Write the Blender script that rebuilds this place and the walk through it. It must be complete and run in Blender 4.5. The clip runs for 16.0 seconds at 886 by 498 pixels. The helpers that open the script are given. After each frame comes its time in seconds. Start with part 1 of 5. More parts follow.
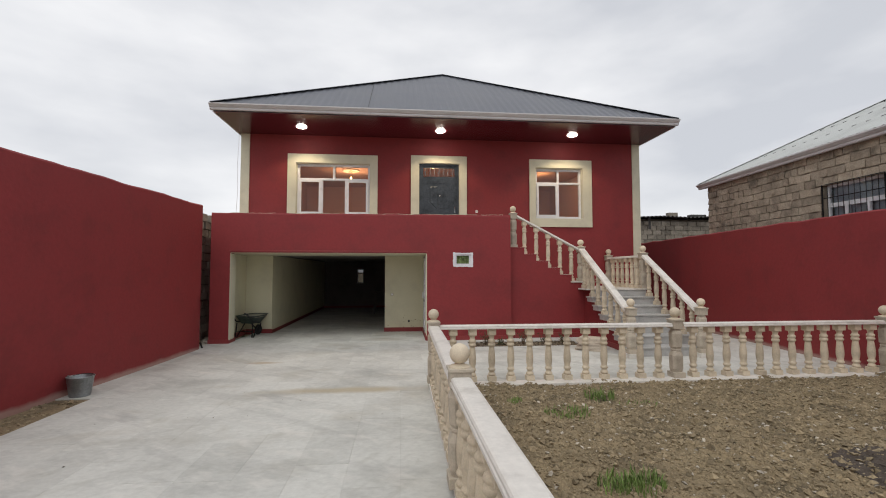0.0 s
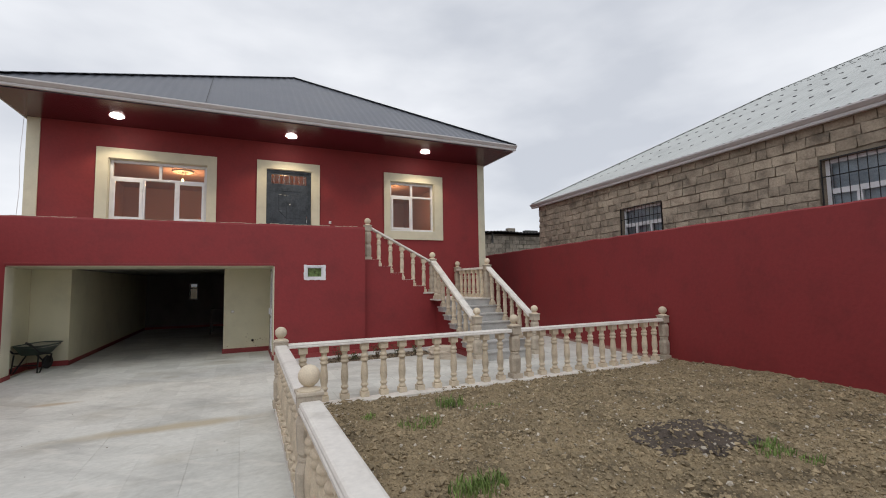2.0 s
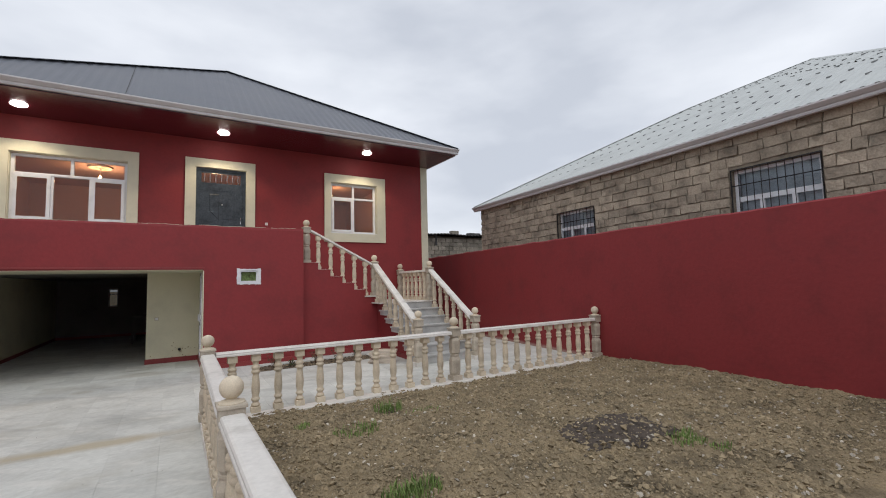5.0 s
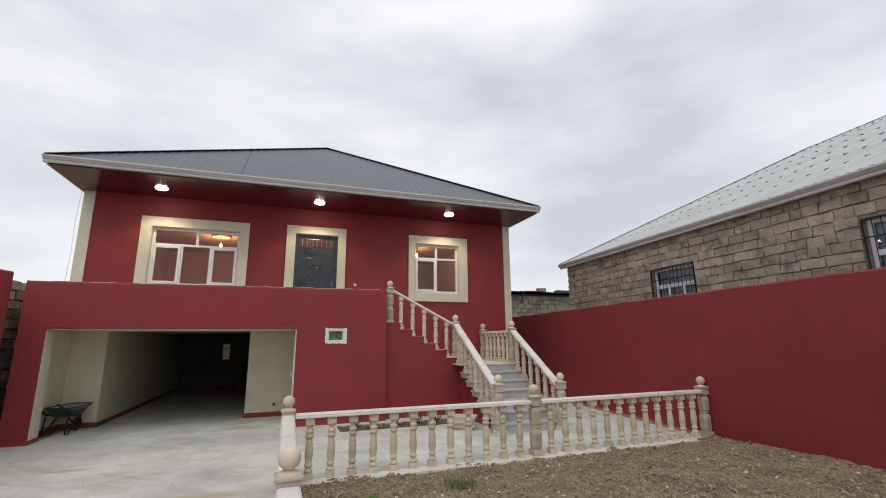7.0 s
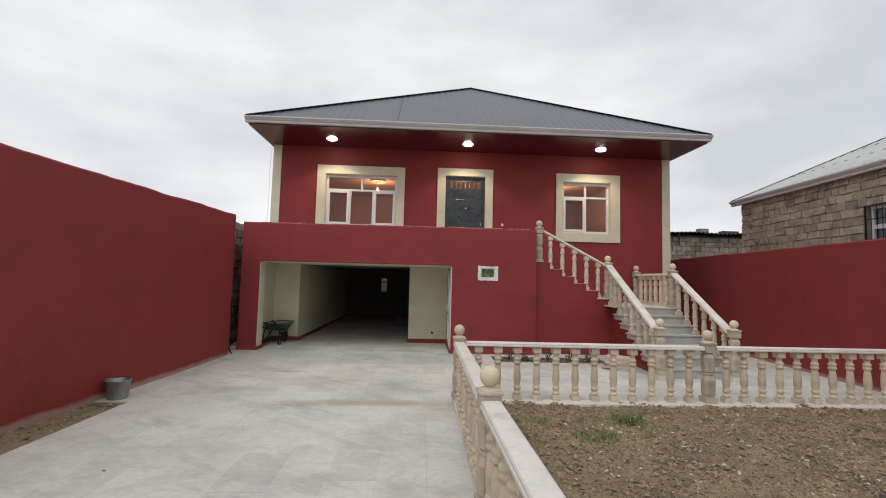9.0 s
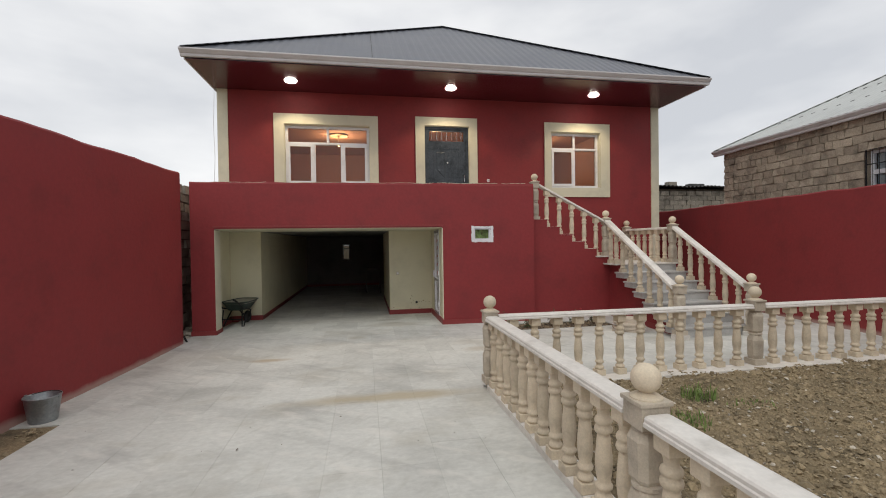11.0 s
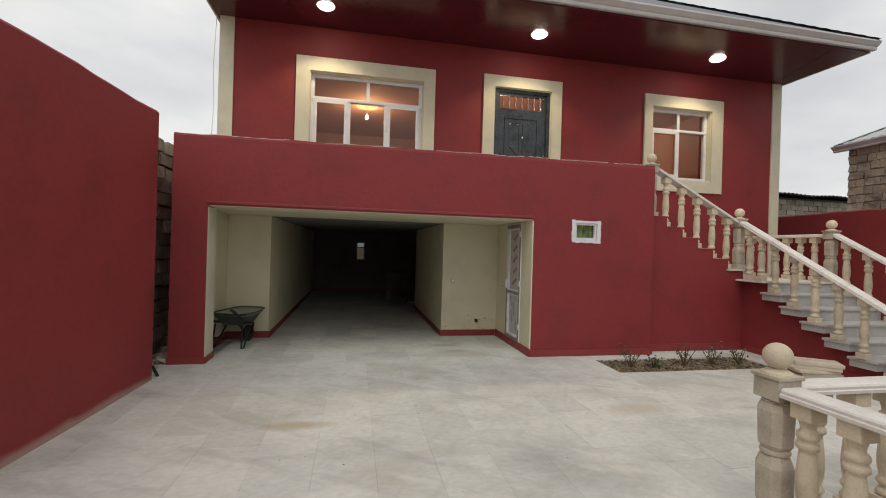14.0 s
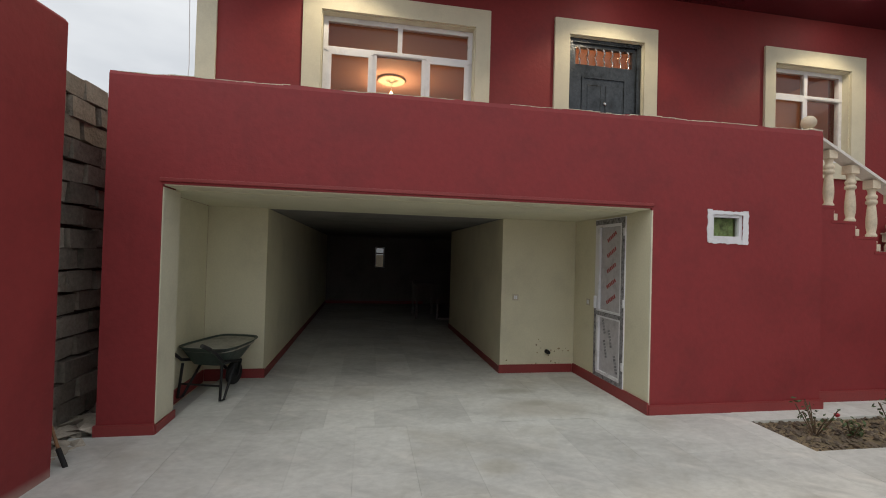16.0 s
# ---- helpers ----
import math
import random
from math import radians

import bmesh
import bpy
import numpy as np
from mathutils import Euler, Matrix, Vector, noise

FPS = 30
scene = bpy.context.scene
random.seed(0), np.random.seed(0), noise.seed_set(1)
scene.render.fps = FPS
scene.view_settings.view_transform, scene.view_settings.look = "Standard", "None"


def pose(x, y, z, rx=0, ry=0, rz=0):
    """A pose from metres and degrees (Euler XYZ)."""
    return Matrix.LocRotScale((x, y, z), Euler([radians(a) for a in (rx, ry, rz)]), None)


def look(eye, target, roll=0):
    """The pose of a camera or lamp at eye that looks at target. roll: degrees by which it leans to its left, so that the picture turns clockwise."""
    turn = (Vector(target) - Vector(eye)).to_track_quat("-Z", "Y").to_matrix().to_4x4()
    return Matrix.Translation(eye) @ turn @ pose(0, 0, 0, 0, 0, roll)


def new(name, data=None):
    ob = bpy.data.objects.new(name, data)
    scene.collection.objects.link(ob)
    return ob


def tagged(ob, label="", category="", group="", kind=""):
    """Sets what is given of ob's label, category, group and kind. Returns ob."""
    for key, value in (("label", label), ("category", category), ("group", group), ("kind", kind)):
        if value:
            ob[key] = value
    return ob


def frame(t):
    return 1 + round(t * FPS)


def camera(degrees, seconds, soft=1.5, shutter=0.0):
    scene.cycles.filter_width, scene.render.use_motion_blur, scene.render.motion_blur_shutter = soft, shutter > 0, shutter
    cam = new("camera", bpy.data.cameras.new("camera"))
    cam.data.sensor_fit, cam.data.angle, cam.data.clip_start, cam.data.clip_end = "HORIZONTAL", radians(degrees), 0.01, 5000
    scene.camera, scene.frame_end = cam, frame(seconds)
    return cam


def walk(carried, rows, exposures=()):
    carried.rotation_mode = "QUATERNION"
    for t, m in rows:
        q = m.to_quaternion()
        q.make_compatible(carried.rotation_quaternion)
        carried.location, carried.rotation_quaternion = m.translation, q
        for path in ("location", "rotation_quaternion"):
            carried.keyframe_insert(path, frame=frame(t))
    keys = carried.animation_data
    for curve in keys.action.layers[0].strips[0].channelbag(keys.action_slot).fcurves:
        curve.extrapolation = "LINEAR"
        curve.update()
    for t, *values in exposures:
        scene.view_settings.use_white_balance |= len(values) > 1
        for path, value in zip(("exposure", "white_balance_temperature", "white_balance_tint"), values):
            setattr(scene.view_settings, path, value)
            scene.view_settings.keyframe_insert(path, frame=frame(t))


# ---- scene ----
cam = camera(90.8, 16.0, soft=1.0)
PATH = [
    (0, (0.044, -0.165, 1.679), (0.237, 1.823, 1.78), 0.0),
    (0.5, (0.042, -0.136, 1.694), (0.304, 1.843, 1.821), -0.1),
    (1, (0.057, -0.121, 1.7), (0.515, 1.82, 1.845), -0.4),
    (1.5, (0.057, -0.12, 1.7), (0.685, 1.773, 1.847), -0.7),
    (2, (0.063, -0.108, 1.707), (0.89, 1.708, 1.854), -0.9),
    (2.5, (0.074, -0.091, 1.713), (1.029, 1.66, 1.853), -1.1),
    (3, (0.123, -0.105, 1.715), (1.132, 1.617, 1.854), -1.3),
    (3.5, (0.199, -0.136, 1.712), (1.255, 1.557, 1.85), -1.6),
    (6, (0.134, -0.151, 1.763), (1.131, 1.573, 1.949), -0.6),
    (6.5, (0.31, -0.204, 1.822), (1.066, 1.615, 2.169), -0.5),
    (7, (0.41, -0.209, 1.832), (1.072, 1.633, 2.241), -0.5),
    (7.5, (0.42, -0.228, 1.837), (1.004, 1.635, 2.272), -0.3),
    (8, (0.378, -0.215, 1.822), (0.853, 1.68, 2.248), 0.3),
    (8.5, (0.259, -0.207, 1.781), (0.548, 1.757, 2.023), 1.1),
    (9, (-0.046, -0.193, 1.779), (0.047, 1.8, 1.918), 1.5),
    (11.5, (-1.126, 1.636, 1.768), (-0.709, 3.592, 1.734), 0.1),
    (12, (-1.317, 2.124, 1.741), (-0.871, 4.074, 1.783), 2.2),
    (12.5, (-1.502, 2.578, 1.749), (-0.986, 4.51, 1.801), 1.5),
    (13, (-1.681, 3.09, 1.703), (-1.231, 5.038, 1.758), 1.9),
    (13.5, (-1.87, 3.612, 1.649), (-1.465, 5.57, 1.692), 2.5),
    (14, (-1.967, 4.108, 1.627), (-1.572, 6.069, 1.625), 1.7),
    (14.5, (-2.078, 4.695, 1.649), (-1.737, 6.666, 1.638), 1.3),
    (15, (-2.153, 5.277, 1.642), (-1.81, 7.247, 1.618), 1.5),
    (15.5, (-2.144, 5.814, 1.602), (-1.807, 7.785, 1.604), 1.3),
    (16, (-2.167, 6.331, 1.576), (-1.825, 8.301, 1.605), 1.6),
]
walk(cam, [(t, look(eye, target, roll)) for t, eye, target, roll in PATH],
     exposures=[(0, 0.34, 6750, 10), (3.5, 0.32, 6400, 10), (6, 0.32, 6380, 10), (7, 0.36, 6650, 10), (9, 0.36, 6750, 10), (12, 0.34, 6850, 9), (15, 0.30, 7050, 9), (16, 0.27, 6650, 8)])

# ---- world and light ----
world = bpy.data.worlds.new("overcast_sky")
scene.world = world
world.use_nodes = True
wn, wl = world.node_tree.nodes, world.node_tree.links
wn.clear()
w_out = wn.new("ShaderNodeOutputWorld")
w_bg = wn.new("ShaderNodeBackground")
w_sky = wn.new("ShaderNodeTexSky")
w_sky.sky_type = "NISHITA"
w_sky.sun_disc = False
w_sky.sun_elevation, w_sky.sun_rotation = radians(55), radians(200)
w_co = wn.new("ShaderNodeTexCoord")
w_map = wn.new("ShaderNodeMapping")
w_map.inputs["Scale"].default_value = (1.0, 1.0, 2.6)
w_noise = wn.new("ShaderNodeTexNoise")
w_noise.inputs["Scale"].default_value = 2.3
w_noise.inputs["Detail"].default_value = 5.0
w_noise.inputs["Roughness"].default_value = 0.48
w_ramp = wn.new("ShaderNodeValToRGB")
w_ramp.color_ramp.elements[0].position = 0.32
w_ramp.color_ramp.elements[0].color = (5.6, 5.9, 6.5, 1)
w_ramp.color_ramp.elements[1].position = 0.66
w_ramp.color_ramp.elements[1].color = (8.6, 8.8, 9.2, 1)
w_mix = wn.new("ShaderNodeMixRGB")
w_mix.inputs[0].default_value = 0.93
wl.new(w_co.outputs["Generated"], w_map.inputs["Vector"])
wl.new(w_map.outputs["Vector"], w_noise.inputs["Vector"])
wl.new(w_noise.outputs["Fac"], w_ramp.inputs[0])
wl.new(w_sky.outputs["Color"], w_mix.inputs[1])
wl.new(w_ramp.outputs["Color"], w_mix.inputs[2])
wl.new(w_mix.outputs["Color"], w_bg.inputs["Color"])
w_bg.inputs["Strength"].default_value = 0.09
wl.new(w_bg.outputs[0], w_out.inputs[0])

sun = new("sun", bpy.data.lights.new("sun", "SUN"))
sun.data.energy, sun.data.angle, sun.data.color = 0.7, radians(40), (1.0, 0.97, 0.93)
sun.matrix_world = look((-9, -14, 30), (0, 4, 0))


# ---- materials ----
def material(name, colour, rough=0.8, metal=0.0, scale=4.0, fine=60.0, vary=0.12, bump=0.15, tint=None, stretch=(1, 1, 1), local=False, piece=0.0, stain=0.0, island=False, spec=0.5):
    """A surface with broad stains, fine grain and relief."""
    m = bpy.data.materials.new(name)
    m.use_nodes = True
    n, l = m.node_tree.nodes, m.node_tree.links
    b = n["Principled BSDF"]
    b.inputs["Roughness"].default_value, b.inputs["Metallic"].default_value = rough, metal
    b.inputs["Specular IOR Level"].default_value = spec
    co = n.new("ShaderNodeTexCoord") if local else n.new("ShaderNodeNewGeometry")
    mp = n.new("ShaderNodeMapping")
    mp.inputs["Scale"].default_value = stretch
    l.new(co.outputs["Object" if local else "Position"], mp.inputs["Vector"])
    big, small = n.new("ShaderNodeTexNoise"), n.new("ShaderNodeTexNoise")
    for k, s, d in ((big, scale, 6.0), (small, fine, 4.0)):
        k.inputs["Scale"].default_value, k.inputs["Detail"].default_value, k.inputs["Roughness"].default_value = s, d, 0.62
        l.new(mp.outputs["Vector"], k.inputs["Vector"])
    ramp = n.new("ShaderNodeValToRGB")
    dark = tint or tuple(c * (1 - 2.2 * vary) for c in colour)
    light = tuple(min(1, c * (1 + 0.9 * vary)) for c in colour)
    ramp.color_ramp.elements[0].position, ramp.color_ramp.elements[0].color = 0.3, (*dark, 1)
    ramp.color_ramp.elements[1].position, ramp.color_ramp.elements[1].color = 0.72, (*light, 1)
    e = ramp.color_ramp.elements.new(0.5)
    e.color = (*colour, 1)
    l.new(big.outputs["Fac"], ramp.inputs[0])
    mul = n.new("ShaderNodeMixRGB")
    mul.blend_type = "MULTIPLY"
    mul.inputs[0].default_value = 1.0
    r2 = n.new("ShaderNodeMapRange")
    r2.inputs["From Min"].default_value, r2.inputs["From Max"].default_value = 0.25, 0.75
    r2.inputs["To Min"].default_value, r2.inputs["To Max"].default_value = 1 - 1.3 * vary, 1 + 0.6 * vary
    l.new(small.outputs["Fac"], r2.inputs["Value"])
    l.new(ramp.outputs["Color"], mul.inputs[1])
    l.new(r2.outputs["Result"], mul.inputs[2])
    last = mul.outputs["Color"]
    if piece:
        src = n.new("ShaderNodeNewGeometry").outputs["Random Per Island"] if island else n.new("ShaderNodeObjectInfo").outputs["Random"]
        r3 = n.new("ShaderNodeMapRange")
        r3.inputs["To Min"].default_value, r3.inputs["To Max"].default_value = 1 - piece, 1 + piece * 0.6
        l.new(src, r3.inputs["Value"])
        m3 = n.new("ShaderNodeMixRGB")
        m3.blend_type = "MULTIPLY"
        m3.inputs[0].default_value = 1.0
        l.new(last, m3.inputs[1])
        l.new(r3.outputs["Result"], m3.inputs[2])
        last = m3.outputs["Color"]
    if stain:
        sn = n.new("ShaderNodeTexNoise")
        sn.inputs["Scale"].default_value, sn.inputs["Detail"].default_value, sn.inputs["Distortion"].default_value = 0.9, 8.0, 0.5
        l.new(mp.outputs["Vector"], sn.inputs["Vector"])
        sr = n.new("ShaderNodeMapRange")
        sr.inputs["From Min"].default_value, sr.inputs["From Max"].default_value = 0.54, 0.72
        sr.inputs["To Max"].default_value = stain
        l.new(sn.outputs["Fac"], sr.inputs["Value"])
        m4 = n.new("ShaderNodeMixRGB")
        m4.inputs[2].default_value = (*[c * k for c, k in zip(colour, (0.66, 0.61, 0.53))], 1)
        l.new(sr.outputs["Result"], m4.inputs[0])
        l.new(last, m4.inputs[1])
        last = m4.outputs["Color"]
    l.new(last, b.inputs["Base Color"])
    rr = n.new("ShaderNodeMapRange")
    rr.inputs["To Min"].default_value, rr.inputs["To Max"].default_value = max(0.03, rough - 0.12), min(1, rough + 0.1)
    l.new(big.outputs["Fac"], rr.inputs["Value"])
    l.new(rr.outputs["Result"], b.inputs["Roughness"])
    if bump:
        bp = n.new("ShaderNodeBump")
        bp.inputs["Strength"].default_value, bp.inputs["Distance"].default_value = bump, 0.02
        l.new(small.outputs["Fac"], bp.inputs["Height"])
        l.new(bp.outputs["Normal"], b.inputs["Normal"])
    return m


def glass(name, tint=(1, 1, 1), sheen=(1, 1, 1), ior=1.5):
    m = bpy.data.materials.new(name)
    m.use_nodes = True
    n, l = m.node_tree.nodes, m.node_tree.links
    n.clear()
    out, mix = n.new("ShaderNodeOutputMaterial"), n.new("ShaderNodeMixShader")
    clear, gloss, fr = n.new("ShaderNodeBsdfTransparent"), n.new("ShaderNodeBsdfGlossy"), n.new("ShaderNodeFresnel")
    clear.inputs[0].default_value = (*tint, 1)
    gloss.inputs["Roughness"].default_value = 0.01
    fr.inputs["IOR"].default_value = ior
    gloss.inputs["Color"].default_value = (*sheen, 1)
    l.new(fr.outputs[0], mix.inputs[0])
    l.new(clear.outputs[0], mix.inputs[1])
    l.new(gloss.outputs[0], mix.inputs[2])
    l.new(mix.outputs[0], out.inputs[0])
    return m


def glow(name, colour, strength):
    m = bpy.data.materials.new(name)
    m.use_nodes = True
    b = m.node_tree.nodes["Principled BSDF"]
    b.inputs["Base Color"].default_value = (*colour, 1)
    b.inputs["Emission Color"].default_value = (*colour, 1)
    b.inputs["Emission Strength"].default_value = strength
    return m


RED = material("red_wall_paint", (0.246, 0.026, 0.029), 0.7, scale=1.6, fine=16, vary=0.075, bump=0.16)
RED_TRIM = material("red_skirting_paint", (0.25, 0.035, 0.035), 0.5, scale=2, fine=40, vary=0.08, bump=0.08)
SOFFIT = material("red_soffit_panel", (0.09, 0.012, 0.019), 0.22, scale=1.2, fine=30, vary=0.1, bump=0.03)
CREAM = material("cream_wall_paint", (0.66, 0.63, 0.46), 0.7, scale=1.2, fine=50, vary=0.06, bump=0.1)
SURROUND = material("cream_surround_plaster", (0.66, 0.63, 0.49), 0.65, scale=2.5, fine=50, vary=0.05, bump=0.08)
STONE = material("cut_limestone", (0.67, 0.58, 0.44), 0.75, scale=5, fine=90, vary=0.11, bump=0.2, local=True, piece=0.14)
POST_STONE = material("greyer_cut_limestone", (0.52, 0.46, 0.37), 0.75, scale=5, fine=90, vary=0.13, bump=0.2, local=True, piece=0.15)
MARBLE = material("white_marble", (0.70, 0.675, 0.63), 0.45, scale=3.5, fine=25, vary=0.09, bump=0.04, stretch=(1, 1, 1), tint=(0.53, 0.505, 0.46))
CONCRETE = material("dusty_paving", (0.575, 0.58, 0.545), 0.8, scale=0.8, fine=14, vary=0.11, bump=0.06, piece=0.095, stain=0.45, stretch=(1.0, 1.5, 1))


def smudge(m, place, reach, colour, amount, rough=1.6):
    """Mixes a stain of uneven outline into a material, at a place and over a reach in metres; with no place, streaks all over."""
    n, l = m.node_tree.nodes, m.node_tree.links
    b = n["Principled BSDF"]
    last = b.inputs["Base Color"].links[0].from_socket
    geo, mp, nz = n.new("ShaderNodeNewGeometry"), n.new("ShaderNodeMapping"), n.new("ShaderNodeTexNoise")
    mp.vector_type = "TEXTURE"
    mp.inputs["Scale"].default_value = reach
    fac = n.new("ShaderNodeMapRange")
    l.new(geo.outputs["Position"], mp.inputs["Vector"])
    if place:
        mp.inputs["Location"].default_value = place
        nz.inputs["Scale"].default_value, nz.inputs["Detail"].default_value = rough, 6.0
        l.new(geo.outputs["Position"], nz.inputs["Vector"])
        ln, ad = n.new("ShaderNodeVectorMath"), n.new("ShaderNodeMath")
        ln.operation, ad.operation = "LENGTH", "ADD"
        l.new(mp.outputs["Vector"], ln.inputs[0])
        l.new(ln.outputs["Value"], ad.inputs[0])
        l.new(nz.outputs["Fac"], ad.inputs[1])
        l.new(ad.outputs[0], fac.inputs["Value"])
        fac.inputs["From Min"].default_value, fac.inputs["From Max"].default_value = 1.55, 0.9
    else:
        mp.inputs["Rotation"].default_value = (0, 0, radians(-35))
        nz.inputs["Scale"].default_value, nz.inputs["Detail"].default_value, nz.inputs["Roughness"].default_value = 1.0, 7.0, 0.55
        l.new(mp.outputs["Vector"], nz.inputs["Vector"])
        l.new(nz.outputs["Fac"], fac.inputs["Value"])
        fac.inputs["From Min"].default_value, fac.inputs["From Max"].default_value = 0.56, 0.74
    fac.inputs["To Max"].default_value = amount
    mix = n.new("ShaderNodeMixRGB")
    mix.inputs[2].default_value = (*colour, 1)
    l.new(fac.outputs["Result"], mix.inputs[0])
    l.new(last, mix.inputs[1])
    l.new(mix.outputs["Color"], b.inputs["Base Color"])


smudge(CONCRETE, None, (1.3, 0.3, 1), (0.29, 0.288, 0.28), 0.5)
smudge(RED, (0, 0, 0), (4000, 4000, 0.09), (0.47, 0.36, 0.31), 0.6, 3.5)
smudge(CONCRETE, None, (0.55, 0.22, 1), (0.70, 0.68, 0.63), 0.6)
smudge(CONCRETE, (-0.75, 6.2, 0), (1.2, 0.2, 1), (0.40, 0.335, 0.22), 0.75)
smudge(CONCRETE, (-2.4, 8.2, 0), (0.35, 0.13, 1), (0.42, 0.335, 0.22), 0.75)
smudge(CONCRETE, (-0.3, 10.6, 0), (0.7, 0.3, 1), (0.40, 0.37, 0.31), 0.55)
smudge(CONCRETE, (1.0, 8.2, 0), (0.5, 0.18, 1), (0.42, 0.36, 0.27), 0.5)
smudge(CONCRETE, None, (0.14, 0.42, 1), (0.37, 0.365, 0.32), 0.38)
smudge(CONCRETE, (-0.45, 11.2, 0), (0.32, 0.12, 1), (0.33, 0.32, 0.26), 0.55, 5)
smudge(CONCRETE, (-0.35, 10.78, 0), (0.25, 0.1, 1), (0.33, 0.32, 0.26), 0.5, 5)
smudge(CONCRETE, (-1.15, 9.46, 0), (0.2, 0.16, 1), (0.36, 0.33, 0.25), 0.4, 5)
JOINT = material("cement_bed", (0.53, 0.52, 0.485), 0.95, scale=2, fine=60, vary=0.12, bump=0.2)
SOIL = material("dry_soil", (0.272, 0.21, 0.124), 0.97, scale=1.6, fine=55, vary=0.34, bump=0.9)
CLOD = material("soil_clods", (0.31, 0.246, 0.152), 0.97, scale=9, fine=70, vary=0.2, bump=0.4, piece=0.34, island=True)
PEBBLE = material("pale_stones", (0.5, 0.45, 0.37), 0.9, scale=9, fine=70, vary=0.15, bump=0.3, piece=0.35, island=True)
ASH = material("black_ash", (0.085, 0.067, 0.053), 0.98, scale=6, fine=50, vary=0.25, bump=0.9)
GRASS = material("green_grass", (0.20, 0.30, 0.08), 0.8, scale=6, fine=40, vary=0.2, bump=0.0, piece=0.35, island=True)
LEAF = material("rose_leaves", (0.06, 0.10, 0.03), 0.6, scale=8, fine=50, vary=0.2, bump=0.0, piece=0.35, island=True)
STEM = material("brown_stems", (0.12, 0.08, 0.045), 0.85, scale=8, fine=60, vary=0.2, bump=0.2)
PETAL = material("red_petals", (0.35, 0.02, 0.03), 0.6, vary=0.1, bump=0.0)
TILE_ROOF = material("slate_grey_metal_sheet", (0.105, 0.113, 0.137), 0.42, metal=0.25, scale=0.8, fine=20, vary=0.08, bump=0.02)
GUTTER = material("white_painted_gutter", (0.60, 0.585, 0.595), 0.45, scale=2, fine=40, vary=0.05, bump=0.03)
PVC = material("white_pvc", (0.76, 0.77, 0.80), 0.3, scale=3, fine=40, vary=0.03, bump=0.0)
FILM = material("protective_film", (0.50, 0.49, 0.51), 0.35, scale=9, fine=30, vary=0.1, bump=0.05)
FILM_GREY = material("grey_film_print", (0.27, 0.27, 0.29), 0.4, scale=22, fine=60, vary=0.42, bump=0.0)
FILM_RED = material("red_film_print", (0.38, 0.07, 0.07), 0.4, vary=0.1, bump=0.0)
STEEL = material("dark_grey_steel", (0.047, 0.056, 0.066), 0.24, metal=0.3, scale=5, fine=26, vary=0.3, bump=0.35)
IRON = material("black_iron", (0.02, 0.02, 0.022), 0.5, metal=0.5, vary=0.15, bump=0.1)
CHROME = material("brushed_chrome", (0.6, 0.6, 0.6), 0.25, metal=1.0, vary=0.05, bump=0.0)
ZINC = material("galvanised_zinc", (0.33, 0.35, 0.36), 0.45, metal=0.7, scale=9, fine=45, vary=0.15, bump=0.08)
BARROW = material("green_painted_tray", (0.035, 0.055, 0.045), 0.5, scale=6, fine=40, vary=0.3, bump=0.15)
RUBBER = material("black_rubber", (0.018, 0.018, 0.018), 0.85, vary=0.15, bump=0.1)
BLOCK = material("limestone_blocks", (0.41, 0.345, 0.265), 0.95, scale=3, fine=30, vary=0.24, bump=0.8, piece=0.22)
BLOCK_STUFF = material("limestone_block_rest", (0.41, 0.345, 0.265), 0.95, scale=3, fine=30, vary=0.24, bump=0.8, piece=0.22, island=True)
GREYBLOCK = material("grey_rough_blocks", (0.33, 0.30, 0.25), 0.97, scale=3, fine=30, vary=0.2, bump=0.8, piece=0.3)
NB_MORTAR = material("grey_brown_mortar", (0.25, 0.21, 0.16), 0.98, vary=0.2, bump=0.4)
MORTAR = material("dark_mortar", (0.12, 0.10, 0.08), 0.98, vary=0.2, bump=0.4)
SHEET = material("pale_corrugated_sheet", (0.46, 0.48, 0.47), 0.6, scale=1.2, fine=25, vary=0.08, bump=0.05)
# Dark grey standing for the shade under lapped sheet ends.
LAP_SHADE = material("lap_shade_grey", (0.22, 0.23, 0.23), 0.8, scale=3, fine=25, vary=0.2, bump=0.1)
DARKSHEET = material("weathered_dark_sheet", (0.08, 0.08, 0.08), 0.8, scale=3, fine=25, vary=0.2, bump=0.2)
# Dark grey that puts the hall's deep shade into the colour.
HALL_SHADE = material("hall_shade_grey", (0.20, 0.19, 0.175), 0.95, scale=1.5, fine=40, vary=0.15, bump=0.2)
ROOM = material("rose_plaster", (0.62, 0.385, 0.31), 0.8, scale=1.0, fine=40, vary=0.04, bump=0.03)
BACKING = material("pale_blue_backing", (0.33, 0.40, 0.46), 0.5, scale=3, fine=30, vary=0.15, bump=0.0)
ROSE = material("ceiling_rose_plaster", (0.72, 0.62, 0.5), 0.7, vary=0.04, bump=0.05)
PLASTIC = material("beige_plastic", (0.5, 0.45, 0.34), 0.4, vary=0.05, bump=0.0)
WOOD = material("worn_wood", (0.32, 0.17, 0.08), 0.6, scale=6, fine=50, vary=0.2, bump=0.1)
CHIP = material("bare_plaster_chips", (0.34, 0.27, 0.16), 0.95, scale=12, vary=0.3, bump=0.4)
GLASS = glass("window_glass")
DISC = glow("cool_lamp_disc", (1.0, 0.97, 0.88), 22.0)
BULB = glow("warm_bulb", (1.0, 0.62, 0.22), 40.0)


